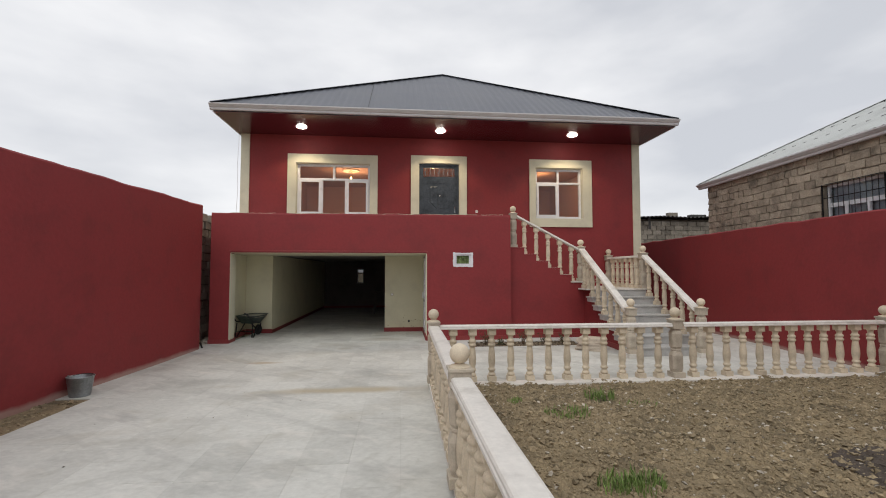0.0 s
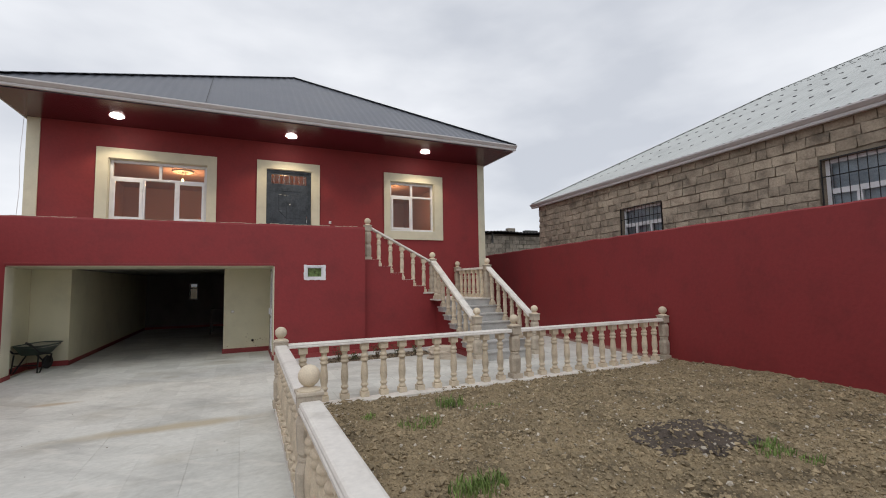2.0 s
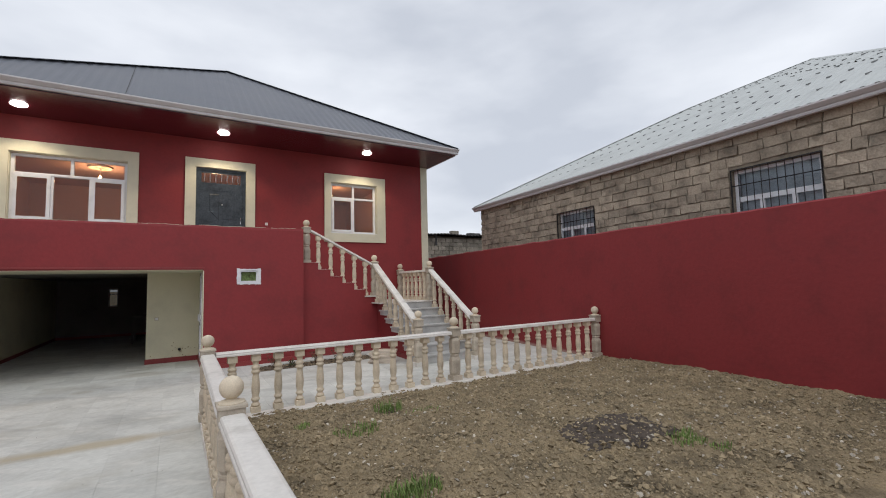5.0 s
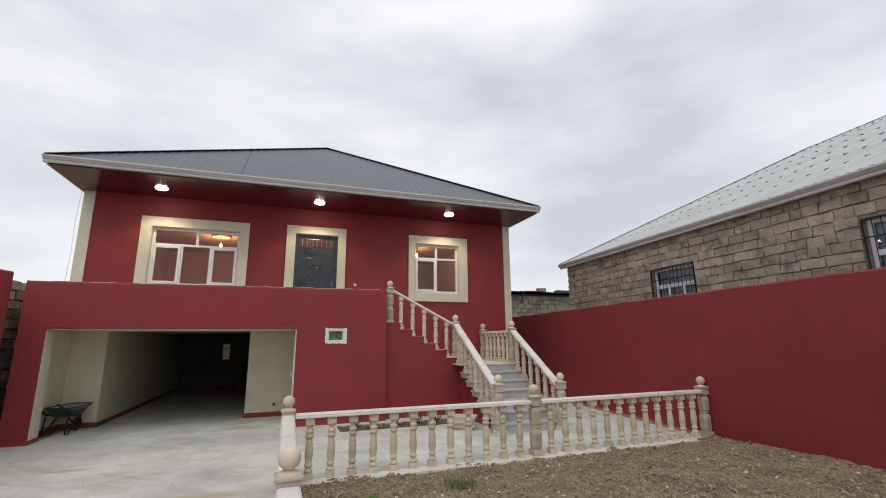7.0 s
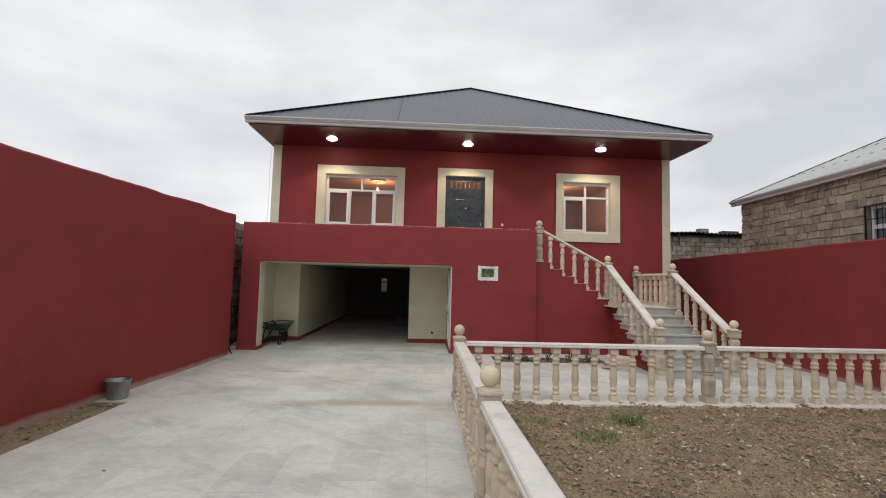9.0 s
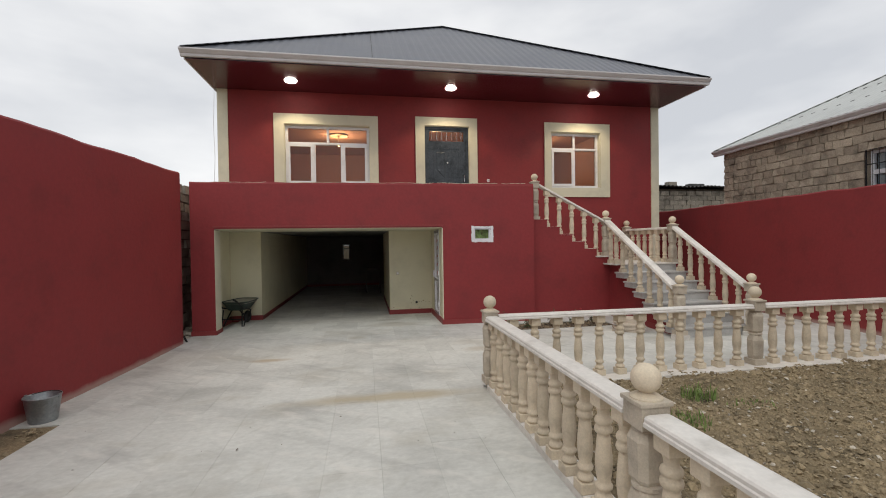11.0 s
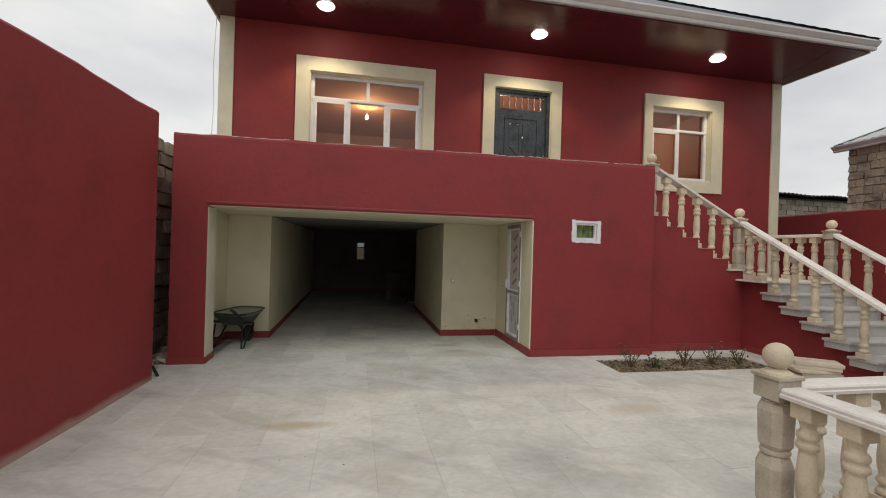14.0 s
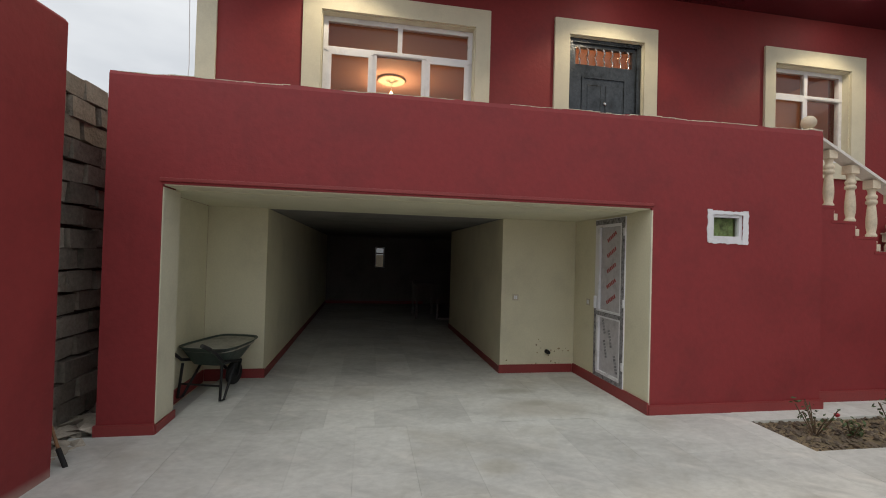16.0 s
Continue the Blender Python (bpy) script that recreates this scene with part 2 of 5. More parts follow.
# ---- mesh helpers ----
def link(name, bm, mat, smooth=False):
    me = bpy.data.meshes.new(name)
    bm.to_mesh(me)
    bm.free()
    if mat:
        me.materials.append(mat)
    if smooth:
        for p in me.polygons:
            p.use_smooth = True
    return new(name, me)


def part(name, bm, mat, parent, label="", smooth=False):
    ob = link(name, bm, mat, smooth)
    ob.parent = parent
    if label:
        ob["label"] = label
    return ob


def box(bm, x0, x1, y0, y1, z0, z1, bevel=0.0):
    b = bmesh.new() if bevel else bm
    r = bmesh.ops.create_cube(b, size=1.0)
    bmesh.ops.transform(b, verts=r["verts"], matrix=Matrix.Translation(((x0 + x1) / 2, (y0 + y1) / 2, (z0 + z1) / 2)) @ Matrix.Diagonal((abs(x1 - x0), abs(y1 - y0), abs(z1 - z0), 1)))
    if bevel:
        bmesh.ops.bevel(b, geom=b.edges[:], offset=bevel, segments=2, affect="EDGES", profile=0.6)
        me = bpy.data.meshes.new("tmp")
        b.to_mesh(me)
        b.free()
        bm.from_mesh(me)
        bpy.data.meshes.remove(me)
    return bm


def boxed(x0, x1, y0, y1, z0, z1, bevel=0.0):
    return box(bmesh.new(), x0, x1, y0, y1, z0, z1, bevel)


def lathe(profile, segs=16, at=(0, 0, 0), bm=None):
    """A turned body from (radius, height) rings."""
    bm = bm or bmesh.new()
    rings = []
    for r, z in profile:
        rings.append([bm.verts.new((at[0] + r * math.cos(2 * math.pi * k / segs), at[1] + r * math.sin(2 * math.pi * k / segs), at[2] + z)) for k in range(segs)])
    for a, b in zip(rings, rings[1:]):
        for k in range(segs):
            bm.faces.new((a[k], a[(k + 1) % segs], b[(k + 1) % segs], b[k]))
    bm.faces.new(rings[0][::-1])
    bm.faces.new(rings[-1])
    return bm


def tube(points, r, segs=8, bm=None):
    """A round bar along points."""
    bm = bm or bmesh.new()
    pts = [Vector(p) for p in points]
    rings = []
    for i, p in enumerate(pts):
        d = (pts[min(i + 1, len(pts) - 1)] - pts[max(i - 1, 0)]).normalized()
        u = d.orthogonal().normalized() if abs(d.z) > 0.99 else d.cross(Vector((0, 0, 1))).normalized()
        v = d.cross(u)
        rings.append([bm.verts.new(p + r * (math.cos(2 * math.pi * k / segs) * u + math.sin(2 * math.pi * k / segs) * v)) for k in range(segs)])
    for a, b in zip(rings, rings[1:]):
        for k in range(segs):
            bm.faces.new((a[k], a[(k + 1) % segs], b[(k + 1) % segs], b[k]))
    bm.faces.new(rings[0][::-1])
    bm.faces.new(rings[-1])
    return bm


def extrude_x(profile, x0, x1, bm=None):
    """A closed (y, z) outline drawn along x."""
    bm = bm or bmesh.new()
    a = [bm.verts.new((x0, y, z)) for y, z in profile]
    b = [bm.verts.new((x1, y, z)) for y, z in profile]
    n = len(profile)
    for k in range(n):
        bm.faces.new((a[k], a[(k + 1) % n], b[(k + 1) % n], b[k]))
    bm.faces.new(a[::-1])
    bm.faces.new(b)
    bmesh.ops.recalc_face_normals(bm, faces=bm.faces[:])
    return bm


def pierced(x0, x1, z0, z1, y0, y1, holes):
    """An upright wall along x, with real openings (x0, x1, z0, z1) through it."""
    bm = bmesh.new()
    xs = sorted({x0, x1, *[min(max(h[k], x0), x1) for h in holes for k in (0, 1)]})
    zs = sorted({z0, z1, *[min(max(h[k], z0), z1) for h in holes for k in (2, 3)]})

    def solid(i, j):
        if not (0 <= i < len(xs) - 1 and 0 <= j < len(zs) - 1):
            return False
        cx, cz = (xs[i] + xs[i + 1]) / 2, (zs[j] + zs[j + 1]) / 2
        return not any(h[0] < cx < h[1] and h[2] < cz < h[3] for h in holes)

    cache = {}

    def v(i, y, j):
        key = (i, y, j)
        if key not in cache:
            cache[key] = bm.verts.new((xs[i], y, zs[j]))
        return cache[key]

    for i in range(len(xs) - 1):
        for j in range(len(zs) - 1):
            if not solid(i, j):
                continue
            bm.faces.new((v(i, y0, j), v(i + 1, y0, j), v(i + 1, y0, j + 1), v(i, y0, j + 1)))
            bm.faces.new((v(i, y1, j), v(i, y1, j + 1), v(i + 1, y1, j + 1), v(i + 1, y1, j)))
            if not solid(i - 1, j):
                bm.faces.new((v(i, y0, j), v(i, y0, j + 1), v(i, y1, j + 1), v(i, y1, j)))
            if not solid(i + 1, j):
                bm.faces.new((v(i + 1, y0, j), v(i + 1, y1, j), v(i + 1, y1, j + 1), v(i + 1, y0, j + 1)))
            if not solid(i, j - 1):
                bm.faces.new((v(i, y0, j), v(i, y1, j), v(i + 1, y1, j), v(i + 1, y0, j)))
            if not solid(i, j + 1):
                bm.faces.new((v(i, y0, j + 1), v(i + 1, y0, j + 1), v(i + 1, y1, j + 1), v(i, y1, j + 1)))
    return bm


def quad_pane(x0, x1, y, z0, z1):
    """A sheet of glass facing the yard."""
    bm = bmesh.new()
    bm.faces.new([bm.verts.new(p) for p in ((x0, y, z0), (x1, y, z0), (x1, y, z1), (x0, y, z1))])
    return bm


def empty(name, at=(0, 0, 0), label="", category="", group="", kind=""):
    ob = new(name)
    ob.matrix_world = at if isinstance(at, Matrix) else Matrix.Translation(at)
    return tagged(ob, label, category, group, kind)


def setting(name, bm, mat, label, category="", smooth=False):
    return tagged(link(name, bm, mat, smooth), label, category or name.split("_")[0], kind="structure")


# ---- setting: ground and boundary ----
GROUND_Z = -0.16
g = bmesh.new()
gv = [g.verts.new(p) for p in ((-600, -600, GROUND_Z), (600, -600, GROUND_Z), (600, 600, GROUND_Z), (-600, 600, GROUND_Z))]
g.faces.new(gv)
setting("ground", g, SOIL, "bare earth reaching to the horizon around the plot", "ground")

FRONT_Y, HOUSE_Y = 10.33, 12.06          # faces of the lower front and of the house wall
STAIR_Y = FRONT_Y + 0.19                 # the stair wall stands back from the garage front
LEFT_SLOPE = 0.064                       # face of the painted boundary wall, which also runs slightly askew
SLOPE = 0.107                             # the other boundary wall runs slightly outwards


def left_x(y):
    return -4.215 - (9.66 - y) * LEFT_SLOPE


def right_x(y):
    return 7.45 + (y - 1.44) * SLOPE


def rough_top_wall(x0, x1, y0, y1, z, seed, slant=0.0):
    """A rendered wall along y with an uneven top edge."""
    bm = bmesh.new()
    n = int((y1 - y0) / 0.22)
    rows = []
    for k in range(n + 1):
        y = y0 + (y1 - y0) * k / n
        d = slant * (y - y0)
        top = z + 0.022 * noise.noise((seed, y * 1.7, 0)) + 0.012 * noise.noise((seed, y * 7, 3))
        rows.append([bm.verts.new(p) for p in ((x0 + d, y, -0.1), (x0 + d, y, top - 0.025), (x0 + d + 0.02, y, top), (x1 + d - 0.02, y, top), (x1 + d, y, top - 0.025), (x1 + d, y, -0.1))])
    for a, b in zip(rows, rows[1:]):
        for k in range(5):
            bm.faces.new((a[k], a[k + 1], b[k + 1], b[k]))
    bm.faces.new(rows[0])
    bm.faces.new(rows[-1][::-1])
    bmesh.ops.recalc_face_normals(bm, faces=bm.faces[:])
    return bm


setting("wall_west", rough_top_wall(left_x(-8) - 0.28, left_x(-8), -8.0, 9.68, 3.10, 1.3, LEFT_SLOPE), RED, "dark red painted rendered boundary wall with uneven top", "wall")
setting("wall_east", rough_top_wall(right_x(-8), right_x(-8) + 0.28, -8.0, 15.5, 2.71, 5.1, SLOPE), RED, "dark red painted rendered boundary wall beside the garden", "wall")
setting("wall_south", boxed(left_x(-8) - 0.3, right_x(-8) + 0.3, -8.3, -8.02, -0.1, 2.8), RED, "dark red painted wall closing the yard", "wall")

floor = setting("floor", boxed(-5.8, 10.2, -8.0, 24.0, -0.14, -0.028), JOINT, "pale dusty paved yard and garage floor", "floor")

# ---- garden ----
GARDEN = (0.60, 8.3, -7.9, 6.165)


def soil_height(x, y):
    h = 0.05 + 0.025 * noise.noise((x * 0.7, y * 0.7, 0.3)) + 0.028 * noise.noise((x * 3.1, y * 3.1, 1.7)) + 0.02 * noise.noise((x * 9, y * 9, 4.2))
    h += 0.016 * noise.noise((x * 21, y * 21, 2.2)) + 0.012 * noise.noise((x * 38, y * 38, 6.2))
    edge = max(0.0, 1.0 - (right_x(y) - x) / 1.3)
    h += 0.14 * edge * edge * max(0.25, min(1.0, (6.2 - y) / 2.2))
    d = math.hypot(x - 4.27, (y - 3.04) * 1.25)
    h += 0.14 * math.exp(-(d / 0.5) ** 2)
    return h


def soil_sheet(x0, x1, y0, y1, step):
    bm = bmesh.new()
    nx, ny = int((x1 - x0) / step), int((y1 - y0) / step)
    grid = [[bm.verts.new((x0 + (x1 - x0) * i / nx, y0 + (y1 - y0) * j / ny, soil_height(x0 + (x1 - x0) * i / nx, y0 + (y1 - y0) * j / ny))) for i in range(nx + 1)] for j in range(ny + 1)]
    for j in range(ny):
        for i in range(nx):
            bm.faces.new((grid[j][i], grid[j][i + 1], grid[j + 1][i + 1], grid[j + 1][i]))
    return bm


tagged(link("garden_soil", soil_sheet(GARDEN[0], GARDEN[1], 1.0, GARDEN[3], 0.026), SOIL), "dry brown stony garden soil, freshly dug", "soil", kind="stuff")
tagged(link("garden_soil", soil_sheet(GARDEN[0], GARDEN[1], GARDEN[2], 1.0, 0.3), SOIL), "dry brown stony garden soil, freshly dug", "soil", kind="stuff")


def pebble_mesh(count, area, size, seed, height, squash=0.6, few=3.0):
    """Loose angular lumps strewn over an area, joined."""
    rnd = random.Random(seed)
    base = [(1, 0, 0), (0.3, 0.95, 0), (-0.8, 0.55, 0), (-0.8, -0.6, 0), (0.3, -0.9, 0), (0, 0, 0.9), (0.1, 0, -0.9)]
    tri = [(0, 1, 5), (1, 2, 5), (2, 3, 5), (3, 4, 5), (4, 0, 5), (1, 0, 6), (2, 1, 6), (3, 2, 6), (4, 3, 6), (0, 4, 6)]
    vs, fs = [], []
    for _ in range(count):
        x, y = rnd.uniform(*area[:2]), rnd.uniform(*area[2:])
        if x > right_x(y) - 0.05:
            continue
        s = size[0] + (size[1] - size[0]) * rnd.random() ** few
        m = Euler((rnd.uniform(-0.6, 0.6), rnd.uniform(-0.6, 0.6), rnd.uniform(0, 6.3))).to_matrix()
        o, z = len(vs), height(x, y) + s * 0.2
        for p in base:
            q = m @ Vector((p[0] * s * rnd.uniform(0.7, 1.25), p[1] * s * rnd.uniform(0.6, 1.1), p[2] * s * squash * rnd.uniform(0.6, 1.2)))
            vs.append((x + q.x, y + q.y, z + q.z))
        fs += [tuple(o + k for k in t) for t in tri]
    me = bpy.data.meshes.new("lumps")
    me.from_pydata(vs, [], fs)
    return me


def strewn(name, me, mat, label, category):
    me.materials.append(mat)
    return tagged(new(name, me), label, category, kind="stuff")


strewn("soil_clods", pebble_mesh(48000, (0.66, 8.2, 1.2, 6.1), (0.005, 0.02), 3, soil_height, 0.95, 1.8), CLOD, "small brown clods of dry earth over the garden", "soil")
strewn("soil_lumps", pebble_mesh(8500, (0.7, 8.2, 1.2, 6.08), (0.009, 0.046), 31, soil_height, 1.0), CLOD, "crumbly brown lumps of earth over the garden", "soil")
strewn("garden_pebbles", pebble_mesh(2600, (0.7, 8.2, 1.2, 6.08), (0.005, 0.032), 8, soil_height, 0.6, 2.2), PEBBLE, "pale pebbles and stone chips lying on garden soil", "stones")
strewn("ash_heap", pebble_mesh(2600, (3.47, 5.07, 2.52, 3.56), (0.006, 0.04), 5, lambda x, y: soil_height(x, y) - 0.01 - 0.25 * max(0, math.hypot((x - 4.27) / 0.72, (y - 3.04) / 0.46) - 0.85)), ASH, "low black heap of ash and burnt lumps on soil", "ash heap")


def ash_sheet():
    """A burnt patch of ragged outline lying on the swell of the soil."""
    bm, cells, step = bmesh.new(), {}, 0.03
    for i in range(-32, 33):
        for j in range(-24, 25):
            x, y = 4.27 + i * step, 3.04 + j * step
            if math.hypot(i * step / 0.72, j * step / 0.46) + 0.35 * noise.noise((x * 3.3, y * 3.3, 8)) + 0.2 * noise.noise((x * 11, y * 11, 5)) < 1.0:
                cells[i, j] = bm.verts.new((x, y, soil_height(x, y) + 0.012 + 0.02 * noise.noise((x * 14, y * 14, 3))))
    for i, j in list(cells):
        quad = [(i, j), (i + 1, j), (i + 1, j + 1), (i, j + 1)]
        if all(q in cells for q in quad):
            bm.faces.new([cells[q] for q in quad])
    return bm


tagged(link("ash_bed", ash_sheet(), ASH), "black burnt patch of ash on the soil", "ash heap", kind="stuff")
strewn("ash_stones", pebble_mesh(170, (3.52, 5.02, 2.57, 3.52), (0.008, 0.045), 61, lambda x, y: soil_height(x, y) + 0.008), CLOD, "brown lumps lying in the burnt patch", "stones")


def tuft(cx, cy, r, count, tall, seed):
    rnd = random.Random(seed)
    vs, fs = [], []
    for _ in range(count):
        a, d = rnd.uniform(0, 6.3), r * rnd.random() ** 0.7
        x, y = cx + d * math.cos(a), cy + d * math.sin(a) * 0.75
        h, w, b = tall * rnd.uniform(0.4, 1.0), rnd.uniform(0.003, 0.006), rnd.uniform(0, 6.3)
        lx, ly, z = h * rnd.uniform(0.1, 0.6) * math.cos(b), h * rnd.uniform(0.1, 0.6) * math.sin(b), soil_height(x, y) - 0.01
        o, px, py = len(vs), -w * math.sin(b), w * math.cos(b)
        vs += [(x - px, y - py, z), (x + px, y + py, z), (x + lx * 0.4 + px, y + ly * 0.4 + py, z + h * 0.65), (x + lx * 0.4 - px, y + ly * 0.4 - py, z + h * 0.65), (x + lx, y + ly, z + h)]
        fs += [(o, o + 1, o + 2, o + 3), (o + 3, o + 2, o + 4)]
    me = bpy.data.meshes.new("grass")
    me.from_pydata(vs, [], fs)
    return me


for cx, cy, r, n, tall, sd in ((1.95, 4.75, 0.28, 200, 0.09, 1), (2.6, 5.3, 0.2, 130, 0.17, 2), (1.80, 3.08, 0.26, 300, 0.13, 3), (4.64, 2.5, 0.22, 200, 0.09, 4), (4.76, 2.22, 0.13, 70, 0.07, 8), (1.45, 5.2, 0.1, 60, 0.07, 6), (3.0, 5.0, 0.3, 60, 0.06, 7)):
    strewn("grass_tuft", tuft(cx, cy, r, n, tall, sd), GRASS, "small green tuft of grass and weeds in dry soil", "grass")


def strip_height(x, y):
    return -0.02 + 0.025 * noise.noise((x * 5, y * 5, 7))


tagged(link("soil_strip", boxed(left_x(-8), -3.97, -7.9, 6.1, -0.027, -0.012), SOIL), "strip of bare soil along the red wall foot", "soil", kind="stuff")
strewn("strip_clods", pebble_mesh(900, (-4.55, -4.0, 3.0, 6.05), (0.008, 0.045), 12, strip_height), CLOD, "clods and stones along the red wall foot", "soil")


# ---- balustrades ----
BAL_H = 0.765


def baluster_mesh():
    bm = bmesh.new()
    box(bm, -0.06, 0.06, -0.06, 0.06, 0.0, 0.075, 0.006)
    k = BAL_H / 0.75
    prof = [(0.045, 0.075), (0.055, 0.085), (0.057, 0.10), (0.046, 0.115), (0.037, 0.13), (0.042, 0.145), (0.053, 0.155), (0.055, 0.172), (0.044, 0.187), (0.041, 0.20), (0.05, 0.25), (0.0535, 0.30), (0.052, 0.35), (0.046, 0.42), (0.040, 0.475), (0.038, 0.49), (0.052, 0.50), (0.057, 0.515), (0.054, 0.532), (0.042, 0.545), (0.052, 0.557), (0.056, 0.572), (0.05, 0.588), (0.037, 0.60), (0.038, 0.625), (0.048, 0.66), (0.055, 0.675)]
    lathe([(r, z * k) for r, z in prof], 14, bm=bm)
    for f in bm.faces:
        f.smooth = len(f.verts) == 4 and f.calc_area() < 0.002
    box(bm, -0.058, 0.058, -0.058, 0.058, 0.67, BAL_H, 0.006)
    me = bpy.data.meshes.new("baluster")
    bm.to_mesh(me)
    bm.free()
    me.materials.append(STONE)
    return me


BALUSTER = baluster_mesh()


def baluster(parent, x, y, z):
    ob = new("baluster", BALUSTER)
    ob.location = (x, y, z)
    ob.rotation_euler = (0, 0, random.choice((0, 1, 2, 3)) * math.pi / 2 + random.uniform(-0.03, 0.03))
    ob.parent = parent
    return ob


def chamfered(bm, levels, c=0.3):
    """An eight-sided body from (half width, height) levels."""
    rings = []
    for w, z in levels:
        k = w * c
        rings.append([bm.verts.new((x, y, z)) for x, y in ((w, -k), (w, k), (k, w), (-k, w), (-w, k), (-w, -k), (-k, -w), (k, -w))])
    for a, b in zip(rings, rings[1:]):
        for i in range(8):
            bm.faces.new((a[i], a[(i + 1) % 8], b[(i + 1) % 8], b[i]))
    bm.faces.new(rings[0][::-1])
    bm.faces.new(rings[-1])


def post_meshes():
    bm = bmesh.new()
    box(bm, -0.092, 0.092, -0.092, 0.092, 0, 0.08, 0.006)
    chamfered(bm, [(0.07, 0.08), (0.083, 0.13), (0.085, 0.33), (0.068, 0.385), (0.06, 0.40)], 0.55)
    lathe([(0.062, 0.395), (0.078, 0.405), (0.078, 0.425), (0.062, 0.435)], 14, bm=bm)
    chamfered(bm, [(0.06, 0.43), (0.078, 0.46), (0.084, 0.66), (0.07, 0.70), (0.06, 0.71)], 0.55)
    lathe([(0.062, 0.705), (0.076, 0.715), (0.062, 0.73)], 14, bm=bm)
    box(bm, -0.082, 0.082, -0.082, 0.082, 0.73, 0.858, 0.005)
    box(bm, -0.094, 0.094, -0.094, 0.094, 0.853, 0.878, 0.006)
    body = bpy.data.meshes.new("post_body")
    bm.to_mesh(body)
    bm.free()
    body.materials.append(POST_STONE)
    cap = bpy.data.meshes.new("post_cap")
    bm = lathe([(0.085, 0.878), (0.084, 0.884), (0.07, 0.893), (0.045, 0.90), (0.032, 0.91)], 18)
    bm.to_mesh(cap)
    bm.free()
    cap.materials.append(STONE)
    ball = bpy.data.meshes.new("ball_finial")
    bm = bmesh.new()
    bmesh.ops.create_uvsphere(bm, u_segments=22, v_segments=14, radius=0.078)
    bmesh.ops.translate(bm, verts=bm.verts, vec=(0, 0, 0.98))
    for f in bm.faces:
        f.smooth = True
    bm.to_mesh(ball)
    bm.free()
    ball.materials.append(STONE)
    return body, cap, ball


POST = post_meshes()


def post(parent, x, y, z):
    body = new("newel_post", POST[0])
    body.location, body.parent = (x, y, z), parent
    for name, me in (("post_cap", POST[1]), ("ball_finial", POST[2])):
        ob = new(name, me)
        ob.parent = body


RAIL_SECTION = [(-0.085, 0.0), (-0.085, 0.018), (-0.078, 0.024), (-0.078, 0.04), (-0.07, 0.05), (-0.055, 0.055), (0.055, 0.055), (0.07, 0.05), (0.078, 0.04), (0.078, 0.024), (0.085, 0.018), (0.085, 0.0)]


def rail(parent, a, b, name="handrail"):
    """A moulded marble rail between two points of its underside."""
    a, b = Vector(a), Vector(b)
    d = (b - a)
    side = Vector((-d.y, d.x, 0)).normalized()
    bm = bmesh.new()
    ra = [bm.verts.new(a + side * s + Vector((0, 0, h))) for s, h in RAIL_SECTION]
    rb = [bm.verts.new(b + side * s + Vector((0, 0, h))) for s, h in RAIL_SECTION]
    n = len(RAIL_SECTION)
    for k in range(n):
        bm.faces.new((ra[k], ra[(k + 1) % n], rb[(k + 1) % n], rb[k]))
    bm.faces.new(ra[::-1])
    bm.faces.new(rb)
    bmesh.ops.recalc_face_normals(bm, faces=bm.faces[:])
    return part(name, bm, MARBLE, parent, "pale veined marble rail")


PLINTH_Z = 0.065
POST_A, POST_B, POST_C, POST_D, POST_E = (0.53, 6.27), (0.50, 3.21), (4.26, 6.24), (7.88, 6.25), (0.53, 0.13)


def fence_run(parent, p, q, count, start=1.0):
    (x0, y0), (x1, y1) = p, q
    length = math.hypot(x1 - x0, y1 - y0)
    ux, uy = (x1 - x0) / length, (y1 - y0) / length
    for k in range(count):
        s = length * (k + start) / (count - 1 + 2 * start)
        baluster(parent, x0 + ux * s, y0 + uy * s, PLINTH_Z)
    h = PLINTH_Z + BAL_H
    rail(parent, (x0 + ux * 0.092, y0 + uy * 0.092, h), (x1 - ux * 0.092, y1 - uy * 0.092, h))
    side = (abs(uy) * 0.1, abs(ux) * 0.1)
    part("plinth", boxed(min(x0, x1) - side[0] + (0.1 if abs(ux) > 0.5 else 0.055), max(x0, x1) + side[0] + (0.1 if abs(ux) > 0.5 else 0.03), min(y0, y1) - side[1] - (0.1 if uy else 0), max(y0, y1) + side[1] - (0.1 if uy else 0), -0.03, PLINTH_Z, 0.006), MARBLE, parent, "low pale stone plinth")


side_fence = empty("balustrade", label="beige turned limestone balustrade with marble rail along the drive", category="balustrade", group="garden balustrades")
fence_run(side_fence, POST_A, POST_B, 12, 0.78)
fence_run(side_fence, POST_B, POST_E, 12, 0.78)
for p in (POST_A, POST_B, POST_E):
    post(side_fence, *p, PLINTH_Z)
cross_fence = empty("balustrade", label="beige turned limestone balustrade with marble rail across the garden", category="balustrade", group="garden balustrades")
fence_run(cross_fence, POST_A, POST_C, 12)
fence_run(cross_fence, POST_C, POST_D, 12)
for p in (POST_C, POST_D):
    post(cross_fence, *p, PLINTH_Z)

# ---- lower front with garage opening ----
TERRACE = 2.45
GATE = (-3.87, 0.665, -0.1, 2.11)
SMALL = (1.36, 1.735, 1.825, 2.09)
TOP = 3.03


